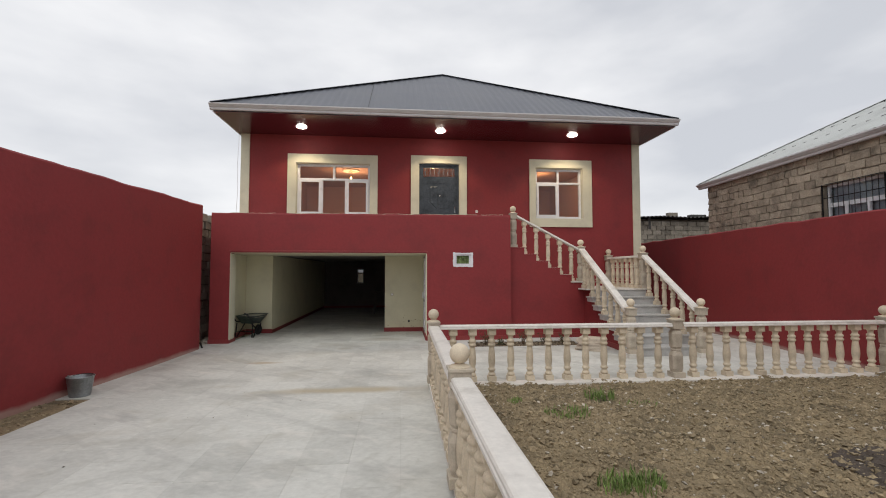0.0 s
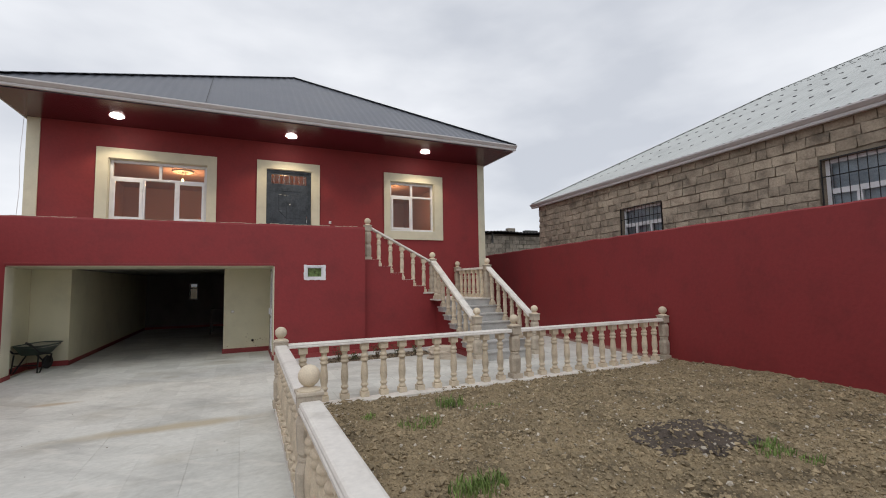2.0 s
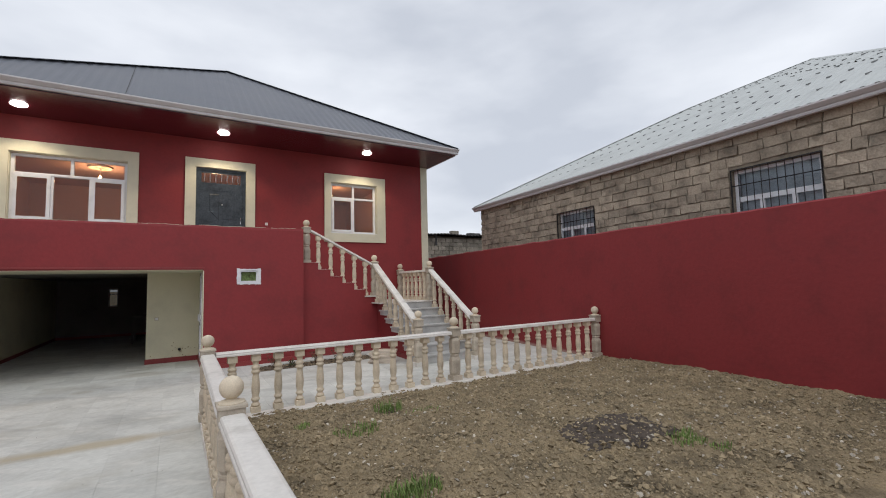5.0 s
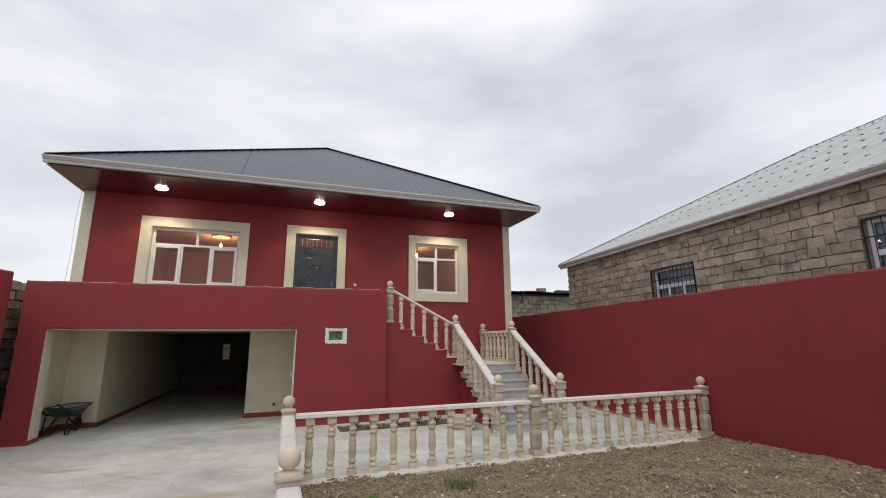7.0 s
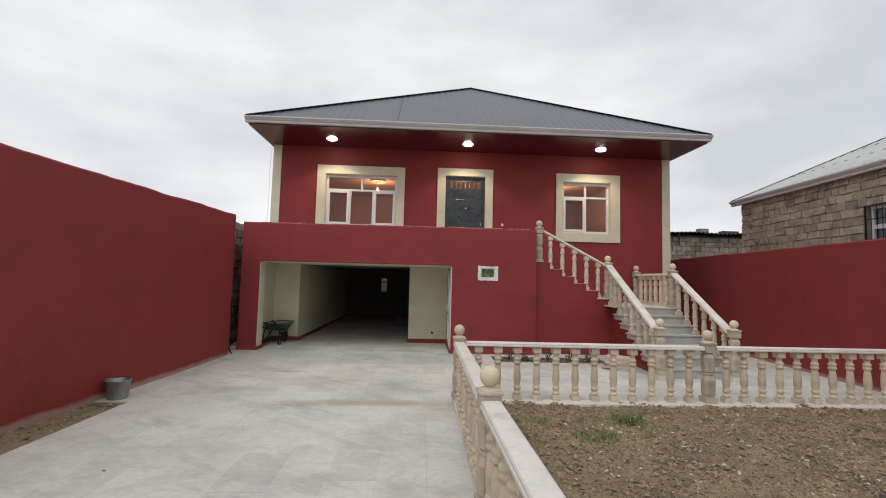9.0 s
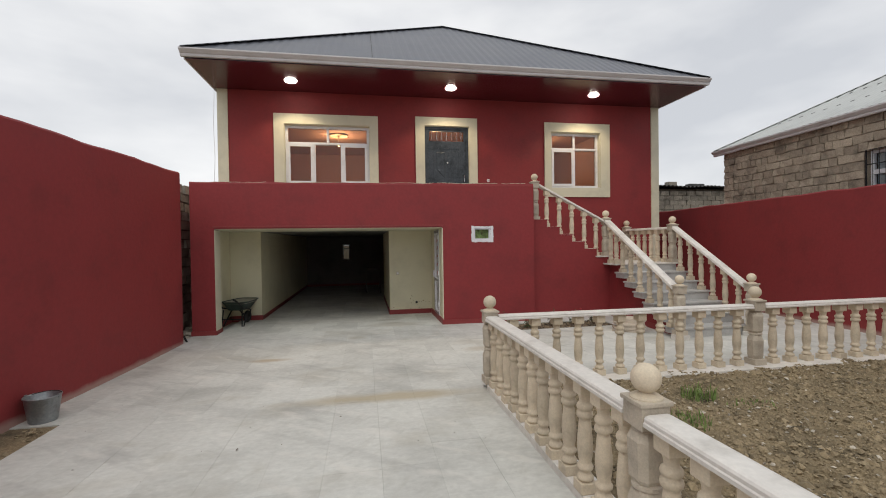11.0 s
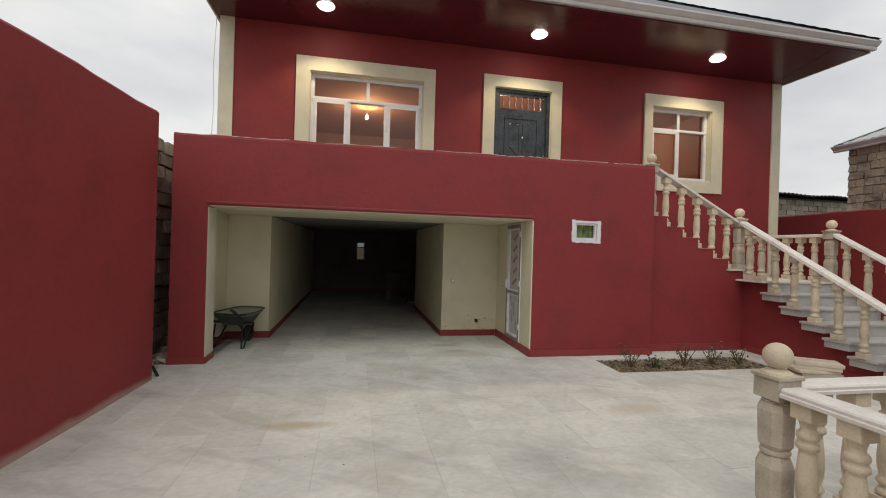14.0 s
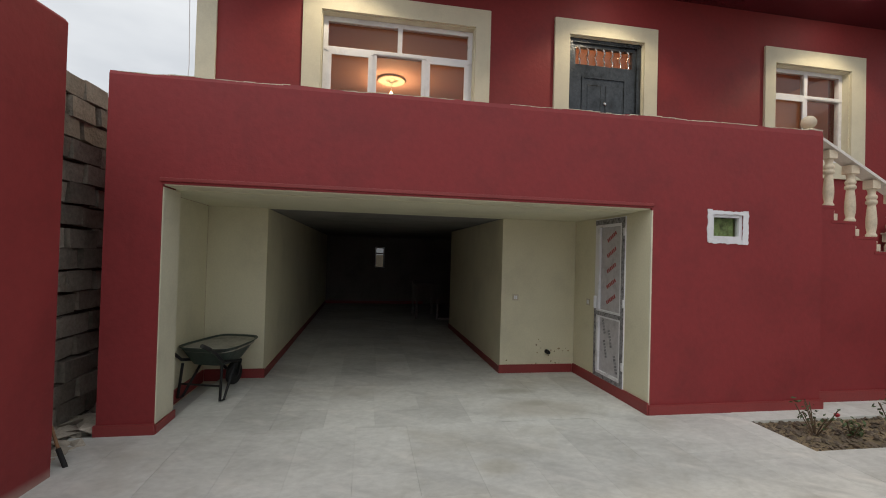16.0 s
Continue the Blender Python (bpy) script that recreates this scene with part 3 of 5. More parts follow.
def front_wall():
    bm = pierced(-4.3, 2.73, -0.1, TOP - 0.03, FRONT_Y, FRONT_Y + 0.26, [GATE, SMALL])
    n = 60
    rows = []
    for k in range(n + 1):
        x = -4.3 + 7.03 * k / n
        z = TOP + 0.012 * noise.noise((x * 2.3, 0, 9)) + 0.008 * noise.noise((x * 9, 1, 9)) + 0.03 * (k / n)
        rows.append([bm.verts.new(p) for p in ((x, FRONT_Y, TOP - 0.03), (x, FRONT_Y + 0.012, z), (x, FRONT_Y + 0.248, z), (x, FRONT_Y + 0.26, TOP - 0.03))])
    for a, b in zip(rows, rows[1:]):
        for k in range(3):
            bm.faces.new((a[k], a[k + 1], b[k + 1], b[k]))
    bm.faces.new(rows[0])
    bm.faces.new(rows[-1][::-1])
    bmesh.ops.recalc_face_normals(bm, faces=bm.faces[:])
    return bm


wall_front = setting("wall_front", front_wall(), RED, "dark red rendered garage front with parapet above", "wall")
edge = bmesh.new()
rnd = random.Random(4)
x = -4.25
while x < 2.65:
    w = rnd.uniform(0.03, 0.09)
    if noise.noise((x * 1.3, 5, 2)) > -0.15:
        z = TOP + 0.012 * noise.noise((x * 2.3, 0, 9)) + 0.008 * noise.noise((x * 9, 1, 9)) + 0.03 * (x + 4.3) / 7.03
        box(edge, x, x + w + 0.01, FRONT_Y + 0.009, FRONT_Y + 0.03, z - 0.005, z + rnd.uniform(-0.002, 0.003))
    x += w
part("unpainted_edge", edge, SURROUND, wall_front, "bare pale plaster showing along the chipped edge")
groove = part("lintel_band", boxed(GATE[0] - 0.02, GATE[1] + 0.02, FRONT_Y - 0.012, FRONT_Y - 0.001, 2.13, 2.163, 0.004), RED_TRIM, wall_front)
part("jamb_edge", boxed(GATE[1] - 0.004, GATE[1] + 0.012, FRONT_Y - 0.006, FRONT_Y + 0.02, 0.12, 2.09), SURROUND, wall_front, "pale worn corner edge")
setting("wall_terrace_west", boxed(-4.3, -4.06, FRONT_Y + 0.262, HOUSE_Y - 0.003, -0.1, TOP - 0.01), RED, "red rendered terrace side wall", "wall")
setting("ceiling", boxed(-4.05, 2.7, FRONT_Y + 0.262, 12.04, 2.092, 2.3), CREAM, "cream painted garage ceiling", "ceiling")
setting("ceiling_hall", boxed(-4.05, 2.7, 12.042, 20.3, 2.093, 2.3), HALL_SHADE, "garage hall ceiling, darkened for the deep shade", "ceiling")
setting("terrace_floor", boxed(-4.05, 2.72, FRONT_Y + 0.262, HOUSE_Y - 0.003, 2.304, TERRACE), MARBLE, "pale stone terrace floor above the garage", "floor")

# garage: cream recess and long hall, its back painted dark for shade
RECESS_Y, TUN0, TUN1, HALL_END = 11.96, -3.37, -0.38, 20.0
setting("wall_recess_west", boxed(-4.0585, -4.051, FRONT_Y + 0.262, RECESS_Y - 0.002, -0.1, 2.09), CREAM, "cream painted recess wall", "wall")
# Whiter surround cream puts this jamb's front-lit brightness into the colour.
setting("gate_jamb_west", boxed(GATE[0] - 0.11, GATE[0] + 0.006, FRONT_Y + 0.012, FRONT_Y + 0.36, 0.1, 2.089, 0.008), SURROUND, "cream painted gate jamb", "wall")
setting("gate_jamb_east", boxed(GATE[1] - 0.006, GATE[1] + 0.1, FRONT_Y + 0.012, FRONT_Y + 0.2615, 0.1, 2.1, 0.004), CREAM, "cream painted gate jamb", "wall")
setting("gate_lintel", boxed(GATE[0] + 0.01, GATE[1] - 0.01, FRONT_Y + 0.012, FRONT_Y + 0.2615, 2.098, 2.125, 0.003), CREAM, "cream painted underside of the gate lintel", "wall")
setting("wall_recess_back", pierced(-4.05, 2.6, -0.1, 2.09, RECESS_Y, RECESS_Y + 0.09, [(TUN0, TUN1, -0.2, 2.2)]), CREAM, "cream painted garage partition with chipped plaster", "wall")
# side wall of the recess, with the doorway for the plastic door
DOOR_Y = (10.76, 11.39)
side = pierced(FRONT_Y + 0.262, RECESS_Y - 0.002, -0.1, 2.09, 0, 0.12, [(DOOR_Y[0], DOOR_Y[1], 0.13, 2.07)])
bmesh.ops.transform(side, verts=side.verts[:], matrix=Matrix(((0, -1, 0, 0.785), (1, 0, 0, 0), (0, 0, 1, 0), (0, 0, 0, 1))))
bmesh.ops.recalc_face_normals(side, faces=side.faces[:])
setting("wall_recess_east", side, CREAM, "cream painted recess wall beside plastic door", "wall")
setting("wall_hall_west", boxed(TUN0 - 0.15, TUN0, RECESS_Y + 0.092, HALL_END, -0.1, 2.09), CREAM, "cream painted long garage wall", "wall")
setting("wall_hall_east", boxed(TUN1, TUN1 + 0.15, RECESS_Y + 0.092, 15.6, -0.1, 2.09), CREAM, "cream painted long garage wall", "wall")
# Rear of the hall widened out of view so less light bounces back.
setting("wall_hall_east_rear", boxed(2.6, 2.75, RECESS_Y + 0.092, HALL_END, -0.1, 2.09), HALL_SHADE, "rear garage wall, darkened for the deep shade", "wall")
setting("wall_hall_cross", boxed(TUN1 + 0.152, 2.6, 15.45, 15.6, -0.1, 2.09), HALL_SHADE, "rear garage wall, darkened for the deep shade", "wall")
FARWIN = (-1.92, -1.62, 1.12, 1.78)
setting("wall_hall_north", pierced(TUN0 - 0.15, 2.75, -0.1, 2.09, HALL_END + 0.002, HALL_END + 0.3, [FARWIN]), HALL_SHADE, "far garage wall with a narrow window", "wall")
far_window = empty("window_4", (0, 0, 0), "narrow white-framed window in the far garage wall", "window", kind="structure")
fr = pierced(FARWIN[0], FARWIN[1], FARWIN[2], FARWIN[3], HALL_END + 0.15, HALL_END + 0.2, [(FARWIN[0] + 0.04, FARWIN[1] - 0.04, FARWIN[2] + 0.04, FARWIN[3] - 0.22), (FARWIN[0] + 0.04, FARWIN[1] - 0.04, FARWIN[3] - 0.18, FARWIN[3] - 0.04)])
part("window_frame", fr, PVC, far_window)
# Pane tinted grey to dim the daylight behind it.
fp = part("pane", quad_pane(FARWIN[0] + 0.02, FARWIN[1] - 0.02, HALL_END + 0.21, FARWIN[2] + 0.02, FARWIN[3] - 0.02), glass("dimming_grey_pane", (0.16, 0.17, 0.17)), far_window)
# skirting
skirts = [
    (-4.31, GATE[0] + 0.014, FRONT_Y - 0.026, FRONT_Y - 0.001, 0.0, 0.115), (GATE[0] + 0.007, GATE[0] + 0.022, FRONT_Y, FRONT_Y + 0.37, 0.0, 0.1),
    (GATE[1] - 0.0, 2.755, FRONT_Y - 0.026, FRONT_Y - 0.001, 0.0, 0.125), (2.7305, 2.755, FRONT_Y, STAIR_Y - 0.028, 0.0, 0.125),
    (GATE[1] - 0.022, GATE[1] - 0.001, FRONT_Y - 0.018, RECESS_Y - 0.02, 0.0, 0.15),
    (-4.050, -4.032, FRONT_Y + 0.265, RECESS_Y - 0.02, 0.0, 0.14), (-4.031, TUN0 + 0.016, RECESS_Y - 0.018, RECESS_Y - 0.001, 0.0, 0.14),
    (TUN1 - 0.016, GATE[1] - 0.023, RECESS_Y - 0.018, RECESS_Y - 0.001, 0.0, 0.14),
    (TUN0 + 0.001, TUN0 + 0.017, RECESS_Y, HALL_END, 0.0, 0.115), (TUN1 - 0.017, TUN1 - 0.001, RECESS_Y, 15.6, 0.0, 0.115),
    (TUN0 + 0.02, TUN1 - 0.02, HALL_END - 0.017, HALL_END, 0.0, 0.115),
]
for s in skirts:
    setting("baseboard", boxed(*s, 0.003), RED_TRIM, "dark red painted skirting", "skirting")

# small taped window in the front
small_win = empty("window_3", label="small white plastic window with masking tape and plaster smears", category="window", kind="structure")
part("window_frame", pierced(SMALL[0], SMALL[1], SMALL[2], SMALL[3], FRONT_Y + 0.012, FRONT_Y + 0.07, [(SMALL[0] + 0.034, SMALL[1] - 0.034, SMALL[2] + 0.034, SMALL[3] - 0.034)]), PVC, small_win)
rnd = random.Random(6)
for a0, a1, b0, b1 in ((SMALL[0] - 0.05, SMALL[1] + 0.045, SMALL[3] - 0.004, SMALL[3] + 0.03), (SMALL[0] - 0.04, SMALL[1] + 0.05, SMALL[2] - 0.045, SMALL[2] + 0.004), (SMALL[0] - 0.055, SMALL[0] + 0.004, SMALL[2] - 0.03, SMALL[3] + 0.045), (SMALL[1] - 0.004, SMALL[1] + 0.06, SMALL[2] - 0.05, SMALL[3] + 0.04)):
    # each strip of tape has torn, wavering edges
    bm, along, n = bmesh.new(), (a1 - a0) > (b1 - b0), 14
    rows = []
    for k in range(n + 1):
        t, u, v = k / n, rnd.uniform(-0.007, 0.007), rnd.uniform(-0.007, 0.007)
        ends = [(a0 + (a1 - a0) * t, b0 + u), (a0 + (a1 - a0) * t, b1 + v)] if along else [(a0 + u, b0 + (b1 - b0) * t), (a1 + v, b0 + (b1 - b0) * t)]
        rows.append([bm.verts.new((x, FRONT_Y - y, z)) for x, z in ends for y in (0.001, 0.006 if along else 0.009)])
    for p, q in zip(rows, rows[1:]):
        for c, d in ((0, 1), (1, 3), (3, 2)):
            bm.faces.new((p[c], p[d], q[d], q[c]))
    bmesh.ops.recalc_face_normals(bm, faces=bm.faces[:])
    part("tape_strip", bm, PVC, small_win, "torn white masking tape")
ob = part("pane", quad_pane(SMALL[0] + 0.03, SMALL[1] - 0.03, FRONT_Y + 0.045, SMALL[2] + 0.03, SMALL[3] - 0.03), GLASS, small_win)
ob.visible_shadow = False
# Green backing sheet, added to give the pane its greenish look.
backing_bm = bmesh.new()
rows = []
for k in range(25):
    x = SMALL[0] + (SMALL[1] - SMALL[0]) * k / 24
    y = FRONT_Y + 0.10 + 0.008 * math.sin(k * 1.1)
    rows.append((backing_bm.verts.new((x, y, SMALL[2])), backing_bm.verts.new((x, y, SMALL[3]))))
for p, q in zip(rows, rows[1:]):
    backing_bm.faces.new((p[0], q[0], q[1], p[1]))
part("backing", backing_bm, material("pale_green_backing", (0.30, 0.42, 0.17), 0.8, scale=9, fine=40, vary=0.3, bump=0.05), small_win, "wavy pale green sheet behind the glass")
# store room behind the small window
setting("wall_store_east", boxed(2.6, 2.72, FRONT_Y + 0.262, RECESS_Y + 0.09, -0.1, 2.09), CREAM, "cream store room wall", "wall")

# plastic door in the recess
pvc_door = empty("door_2", label="closed white plastic door still wrapped in printed film", category="door", kind="structure")


def at_side(bm):
    """Turns something built along x at y = 0 to stand in the recess side wall."""
    bmesh.ops.transform(bm, verts=bm.verts[:], matrix=Matrix(((0, -1, 0, 0.70), (1, 0, 0, 0), (0, 0, 1, 0), (0, 0, 0, 1))))
    bmesh.ops.recalc_face_normals(bm, faces=bm.faces[:])
    return bm


d0, d1 = DOOR_Y
leaf = part("door_frame", at_side(pierced(d0, d1, 0.13, 2.07, -0.02, 0.05, [(d0 + 0.09, d1 - 0.09, 0.23, 0.88), (d0 + 0.09, d1 - 0.09, 0.97, 1.97)])), PVC, pvc_door)
part("film_strip", at_side(boxed(d0, d0 + 0.06, 0.0515, 0.054, 0.14, 2.06)), FILM_GREY, leaf, "grey patterned film on the frame")
part("film_strip", at_side(boxed(d0 + 0.061, d1, 0.0515, 0.054, 2.0, 2.06)), FILM_GREY, leaf)
part("film_strip", at_side(boxed(d1 - 0.05, d1, 0.0515, 0.054, 0.14, 1.05)), FILM_GREY, leaf)
part("film_strip", at_side(boxed(d0 + 0.061, d1 - 0.051, 0.0515, 0.054, 0.14, 0.2)), FILM_GREY, leaf)
part("film_strip", at_side(boxed(d0 + 0.061, d1 - 0.051, 0.0515, 0.054, 0.9, 0.95)), FILM_GREY, leaf)
for z0, z1 in ((0.23, 0.88), (0.97, 1.97)):
    panel = part("door_panel", at_side(boxed(d0 + 0.09, d1 - 0.09, 0.0, 0.02, z0, z1)), FILM, pvc_door, "pale film over the panel")
    for k in range(5 if z0 > 0.5 else 4):
        bm = bmesh.new()
        zc = z0 + 0.14 + k * (0.185 if z0 > 0.5 else 0.14)
        for i in range(6):
            box(bm, -0.105 + 0.036 * i, -0.105 + 0.036 * i + 0.026, 0.0205, 0.0225, -0.022, 0.022)
        m = Matrix.Translation(((d0 + d1) / 2 + (0 if z0 > 0.5 else (-0.12, 0.1, 0.0, 0.14)[k]), 0, zc)) @ Matrix.Rotation(radians(28 if z0 > 0.5 else -75), 4, "Y")
        bmesh.ops.transform(bm, verts=bm.verts[:], matrix=m)
        part("print_mark", at_side(bm), FILM_RED if z0 > 0.5 else FILM_GREY, panel, "slanting printed bars on the film")
for z in (0.35, 1.05, 1.85):
    part("hinge", at_side(boxed(d0 - 0.02, d0 + 0.01, 0.0515, 0.07, z, z + 0.09, 0.004)), PVC, pvc_door)
part("door_handle", at_side(boxed(d1 - 0.06, d1 - 0.035, 0.0545, 0.085, 0.98, 1.13, 0.005)), PVC, pvc_door)

# sockets, pipe stub and chipped plaster in the recess


def wall_plate(x, z, y, label, side_wall=False):
    th = empty("light_switch", label=label, category="switch")
    def turn(b):
        if side_wall:
            bmesh.ops.transform(b, verts=b.verts[:], matrix=Matrix(((0, 1, 0, GATE[1]), (1, 0, 0, 0), (0, 0, 1, 0), (0, 0, 0, 1))))
            bmesh.ops.recalc_face_normals(b, faces=b.faces[:])
        return b
    yy = 0.0 if side_wall else y
    part("plate", turn(boxed(x - 0.042, x + 0.042, yy - 0.012, yy - 0.001, z - 0.042, z + 0.042, 0.004)), PLASTIC, th)
    part("rocker", turn(boxed(x - 0.022, x - 0.002, yy - 0.018, yy - 0.0125, z - 0.024, z + 0.024, 0.002)), PVC, th)
    part("rocker", turn(boxed(x + 0.002, x + 0.022, yy - 0.018, yy - 0.0125, z - 0.024, z + 0.024, 0.002)), PVC, th)
    return th


wall_plate(-0.185, 1.04, RECESS_Y, "small beige double switch on the cream wall")
wall_plate(11.56, 1.03, 0, "small beige switch beside the plastic door", True)
pipe = empty("pipe_stub", label="dark capped pipe stub poking from chipped plaster", category="pipe")
part("pipe", (lambda b: (bmesh.ops.rotate(b, verts=b.verts[:], cent=(0, 0, 0), matrix=Matrix.Rotation(radians(90), 3, "X")), bmesh.ops.translate(b, verts=b.verts[:], vec=(0.277, RECESS_Y, 0.31)), b)[2])(lathe([(0.03, 0.0), (0.03, 0.03), (0.018, 0.032), (0.018, 0.06), (0.024, 0.062), (0.024, 0.08)], 12)), IRON, pipe)
rnd = random.Random(11)
chips = bmesh.new()
for k in range(20):
    cx, cz = 0.12 + rnd.random() ** 1.2 * 0.48, 0.26 + rnd.gauss(0.1, 0.05)
    if k > 13:
        cx, cz = rnd.uniform(-0.36, 0.5), rnd.uniform(0.13, 0.2)
    r = rnd.uniform(0.005, 0.017)
    pts = [chips.verts.new((cx + r * rnd.uniform(0.5, 1.3) * math.cos(a * 1.047), RECESS_Y - 0.0025, cz + r * rnd.uniform(0.4, 1.1) * math.sin(a * 1.047))) for a in range(6)]
    chips.faces.new(pts[::-1])
tagged(link("plaster_chips", chips, CHIP), "brown chips and scuffs in the cream plaster", "plaster damage", kind="stuff")

# white table at the back of the garage, its dimness put into the grey
table = empty("table", (-0.70, 17.3, 0), "plain work table at the back of the garage, greyed for shade", "table")
part("tabletop", boxed(-0.28, 0.28, -0.5, 0.5, 0.84, 0.88, 0.004), HALL_SHADE, table)
for sx in (-0.25, 0.25):
    for sy in (-0.46, 0.46):
        part("leg", boxed(sx - 0.025, sx + 0.025, sy - 0.025, sy + 0.025, 0, 0.84, 0.003), HALL_SHADE, table)

# ---- house ----
W1, W2, DR = (-2.82, -0.81, 3.2, 4.665), (3.92, 5.33, 3.195, 4.675), (0.545, 1.70, TERRACE, 4.73)
SOFFIT_Z, HX0, HX1, HBACK = 5.43, -4.29, 7.085, 21.4
wall_house = setting("wall_house_front", pierced(HX0 + 0.02, HX1 - 0.02, -0.1, SOFFIT_Z, HOUSE_Y, HOUSE_Y + 0.32, [W1, W2, DR, (-4.0, 2.6, -0.2, 2.302)]), RED, "dark red rendered upper house wall", "wall")
setting("wall_house_west", boxed(HX0 + 0.02, HX0 + 0.26, HOUSE_Y + 0.322, HBACK, -0.1, SOFFIT_Z), RED, "dark red house side wall", "wall")
setting("wall_house_east", boxed(HX1 - 0.26, HX1 - 0.02, HOUSE_Y + 0.322, HBACK, -0.1, SOFFIT_Z), RED, "dark red house side wall", "wall")
setting("wall_house_north", boxed(HX0 + 0.02, HX1 - 0.02, HBACK + 0.002, HBACK + 0.2, 2.31, SOFFIT_Z), RED, "dark red house back wall", "wall")
for nm, a, b, z0 in (("quoin_west", HX0, -4.06, TERRACE), ("quoin_east", 6.855, HX1, -0.05)):
    setting(nm, boxed(a, b, HOUSE_Y - 0.028, HOUSE_Y + 0.2, z0, SOFFIT_Z - 0.003, 0.006), SURROUND, "cream plaster corner strip of the house", "trim")
# rooms behind the windows
CEIL = 5.33
setting("ceiling_rooms", boxed(HX0 + 0.27, HX1 - 0.27, HOUSE_Y + 0.322, HBACK, CEIL, SOFFIT_Z - 0.004), ROOM, "rose plaster room ceiling", "ceiling")
setting("floor_rooms", boxed(HX0 + 0.27, HX1 - 0.27, HOUSE_Y + 0.322, HBACK, 2.304, TERRACE), WOOD, "brown room floor", "floor")
for nm, a, b in (("wall_room_west", -4.02, -3.98), ("wall_room_1", 0.2, 0.34), ("wall_room_2", 2.9, 3.04), ("wall_room_east", 6.78, 6.815)):
    setting(nm, boxed(a, b, HOUSE_Y + 0.324, 19.0, TERRACE, CEIL - 0.002), ROOM, "rose plaster room wall", "wall")
setting("wall_room_north", boxed(-4.0, 6.8, 19.002, 19.1, TERRACE, CEIL - 0.002), ROOM, "rose plaster room wall", "wall")


def surround(hole, z_low, outer, name, label):
    o = outer
    return setting(name, pierced(o[0], o[1], o[2], o[3], HOUSE_Y - 0.04, HOUSE_Y - 0.001, [hole]), SURROUND, label, "trim")


surround(W1, 0, (-3.05, -0.605, 2.95, 4.905), "trim_window_1", "wide cream plaster surround of the large window")
surround(W2, 0, (3.735, 5.60, 2.952, 4.91), "trim_window_2", "wide cream plaster surround of the window")
surround((DR[0], DR[1], TERRACE - 1, DR[3]), 0, (0.322, 1.908, TERRACE, 4.94), "trim_door_1", "wide cream plaster surround of the entrance")
for nm, h in (("reveal_1", W1), ("reveal_2", W2), ("reveal_3", DR)):
    b = pierced(h[0], h[1], h[2], h[3], HOUSE_Y - 0.0005, HOUSE_Y + 0.12, [(h[0] + 0.012, h[1] - 0.012, h[2] + (0.012 if h is not DR else -1), h[3] - 0.012)])
    setting(nm, b, SURROUND, "cream plaster reveal", "trim")


def window(name, hole, label, layout):
    """A plastic window: outer frame with transom, and the casements of its layout (x share from, to, hinged)."""
    x0, x1, z0, z1 = hole[0] + 0.013, hole[1] - 0.013, hole[2] + 0.013, hole[3] - 0.013
    y = HOUSE_Y + 0.10
    w = empty(name, label=label, category="window", kind="structure")
    zt = z1 - 0.42
    holes = [(x0 + 0.06, (x0 + x1) / 2 - 0.03, zt + 0.03, z1 - 0.06), ((x0 + x1) / 2 + 0.03, x1 - 0.06, zt + 0.03, z1 - 0.06)]
    low = []
    n = len(layout)
    for k, hinged in enumerate(layout):
        a = x0 + 0.06 if k == 0 else x0 + (x1 - x0) * k / n + 0.03
        b = x1 - 0.06 if k == n - 1 else x0 + (x1 - x0) * (k + 1) / n - 0.03
        low.append((a, b, z0 + 0.06, zt - 0.03, hinged))
    frame_ob = part("window_frame", pierced(x0, x1, z0, z1, y, y + 0.07, holes + [h[:4] for h in low]), PVC, w)
    part("transom_bar", boxed(x0 + 0.01, x1 - 0.01, y - 0.014, y - 0.001, zt - 0.022, zt + 0.022, 0.004), PVC, w)
    for h in holes:
        p = part("pane", quad_pane(h[0], h[1], y + 0.03, h[2], h[3]), GLASS, w)
        p.visible_shadow = False
    for a, b, c, d, hinged in low:
        if hinged:
            sash = part("casement", pierced(a - 0.012, b + 0.012, c - 0.012, d + 0.012, y - 0.022, y - 0.001, [(a + 0.05, b - 0.05, c + 0.05, d - 0.05)]), PVC, w)
            for xx in (a - 0.015, b - 0.015):
                part("hinge", boxed(xx, xx + 0.03, y - 0.03, y - 0.0225, d - 0.02, d + 0.02, 0.003), PVC, sash)
        p = part("pane", quad_pane(a, b, y + 0.03, c, d), GLASS, w)
        p.visible_shadow = False
    part("window_sill", boxed(x0, x1, HOUSE_Y - 0.03, y - 0.002, z0 - 0.012, z0 - 0.004), PVC, w)
    return w


window("window_1", W1, "large white plastic window with three lower lights", (True, False, True))
window("window_2", W2, "white plastic window with four lights", (True, False))

# entrance door
door = empty("door_1", label="closed dark grey steel entrance door with barred fanlight", category="door", kind="structure")
dy = HOUSE_Y + 0.06
dx0, dx1, dz0, dz1 = DR[0] + 0.013, DR[1] - 0.013, TERRACE, DR[3] - 0.013
LIGHT = (dx0 + 0.12, dx1 - 0.12, 4.36, 4.61)
part("door_leaf", pierced(dx0 + 0.06, dx1 - 0.06, dz0, dz1 - 0.05, dy, dy + 0.06, [LIGHT]), STEEL, door)
part("door_frame", pierced(dx0, dx1, dz0, dz1, dy - 0.03, dy - 0.001, [(dx0 + 0.065, dx1 - 0.065, dz0 - 1, dz1 - 0.055)]), STEEL, door)
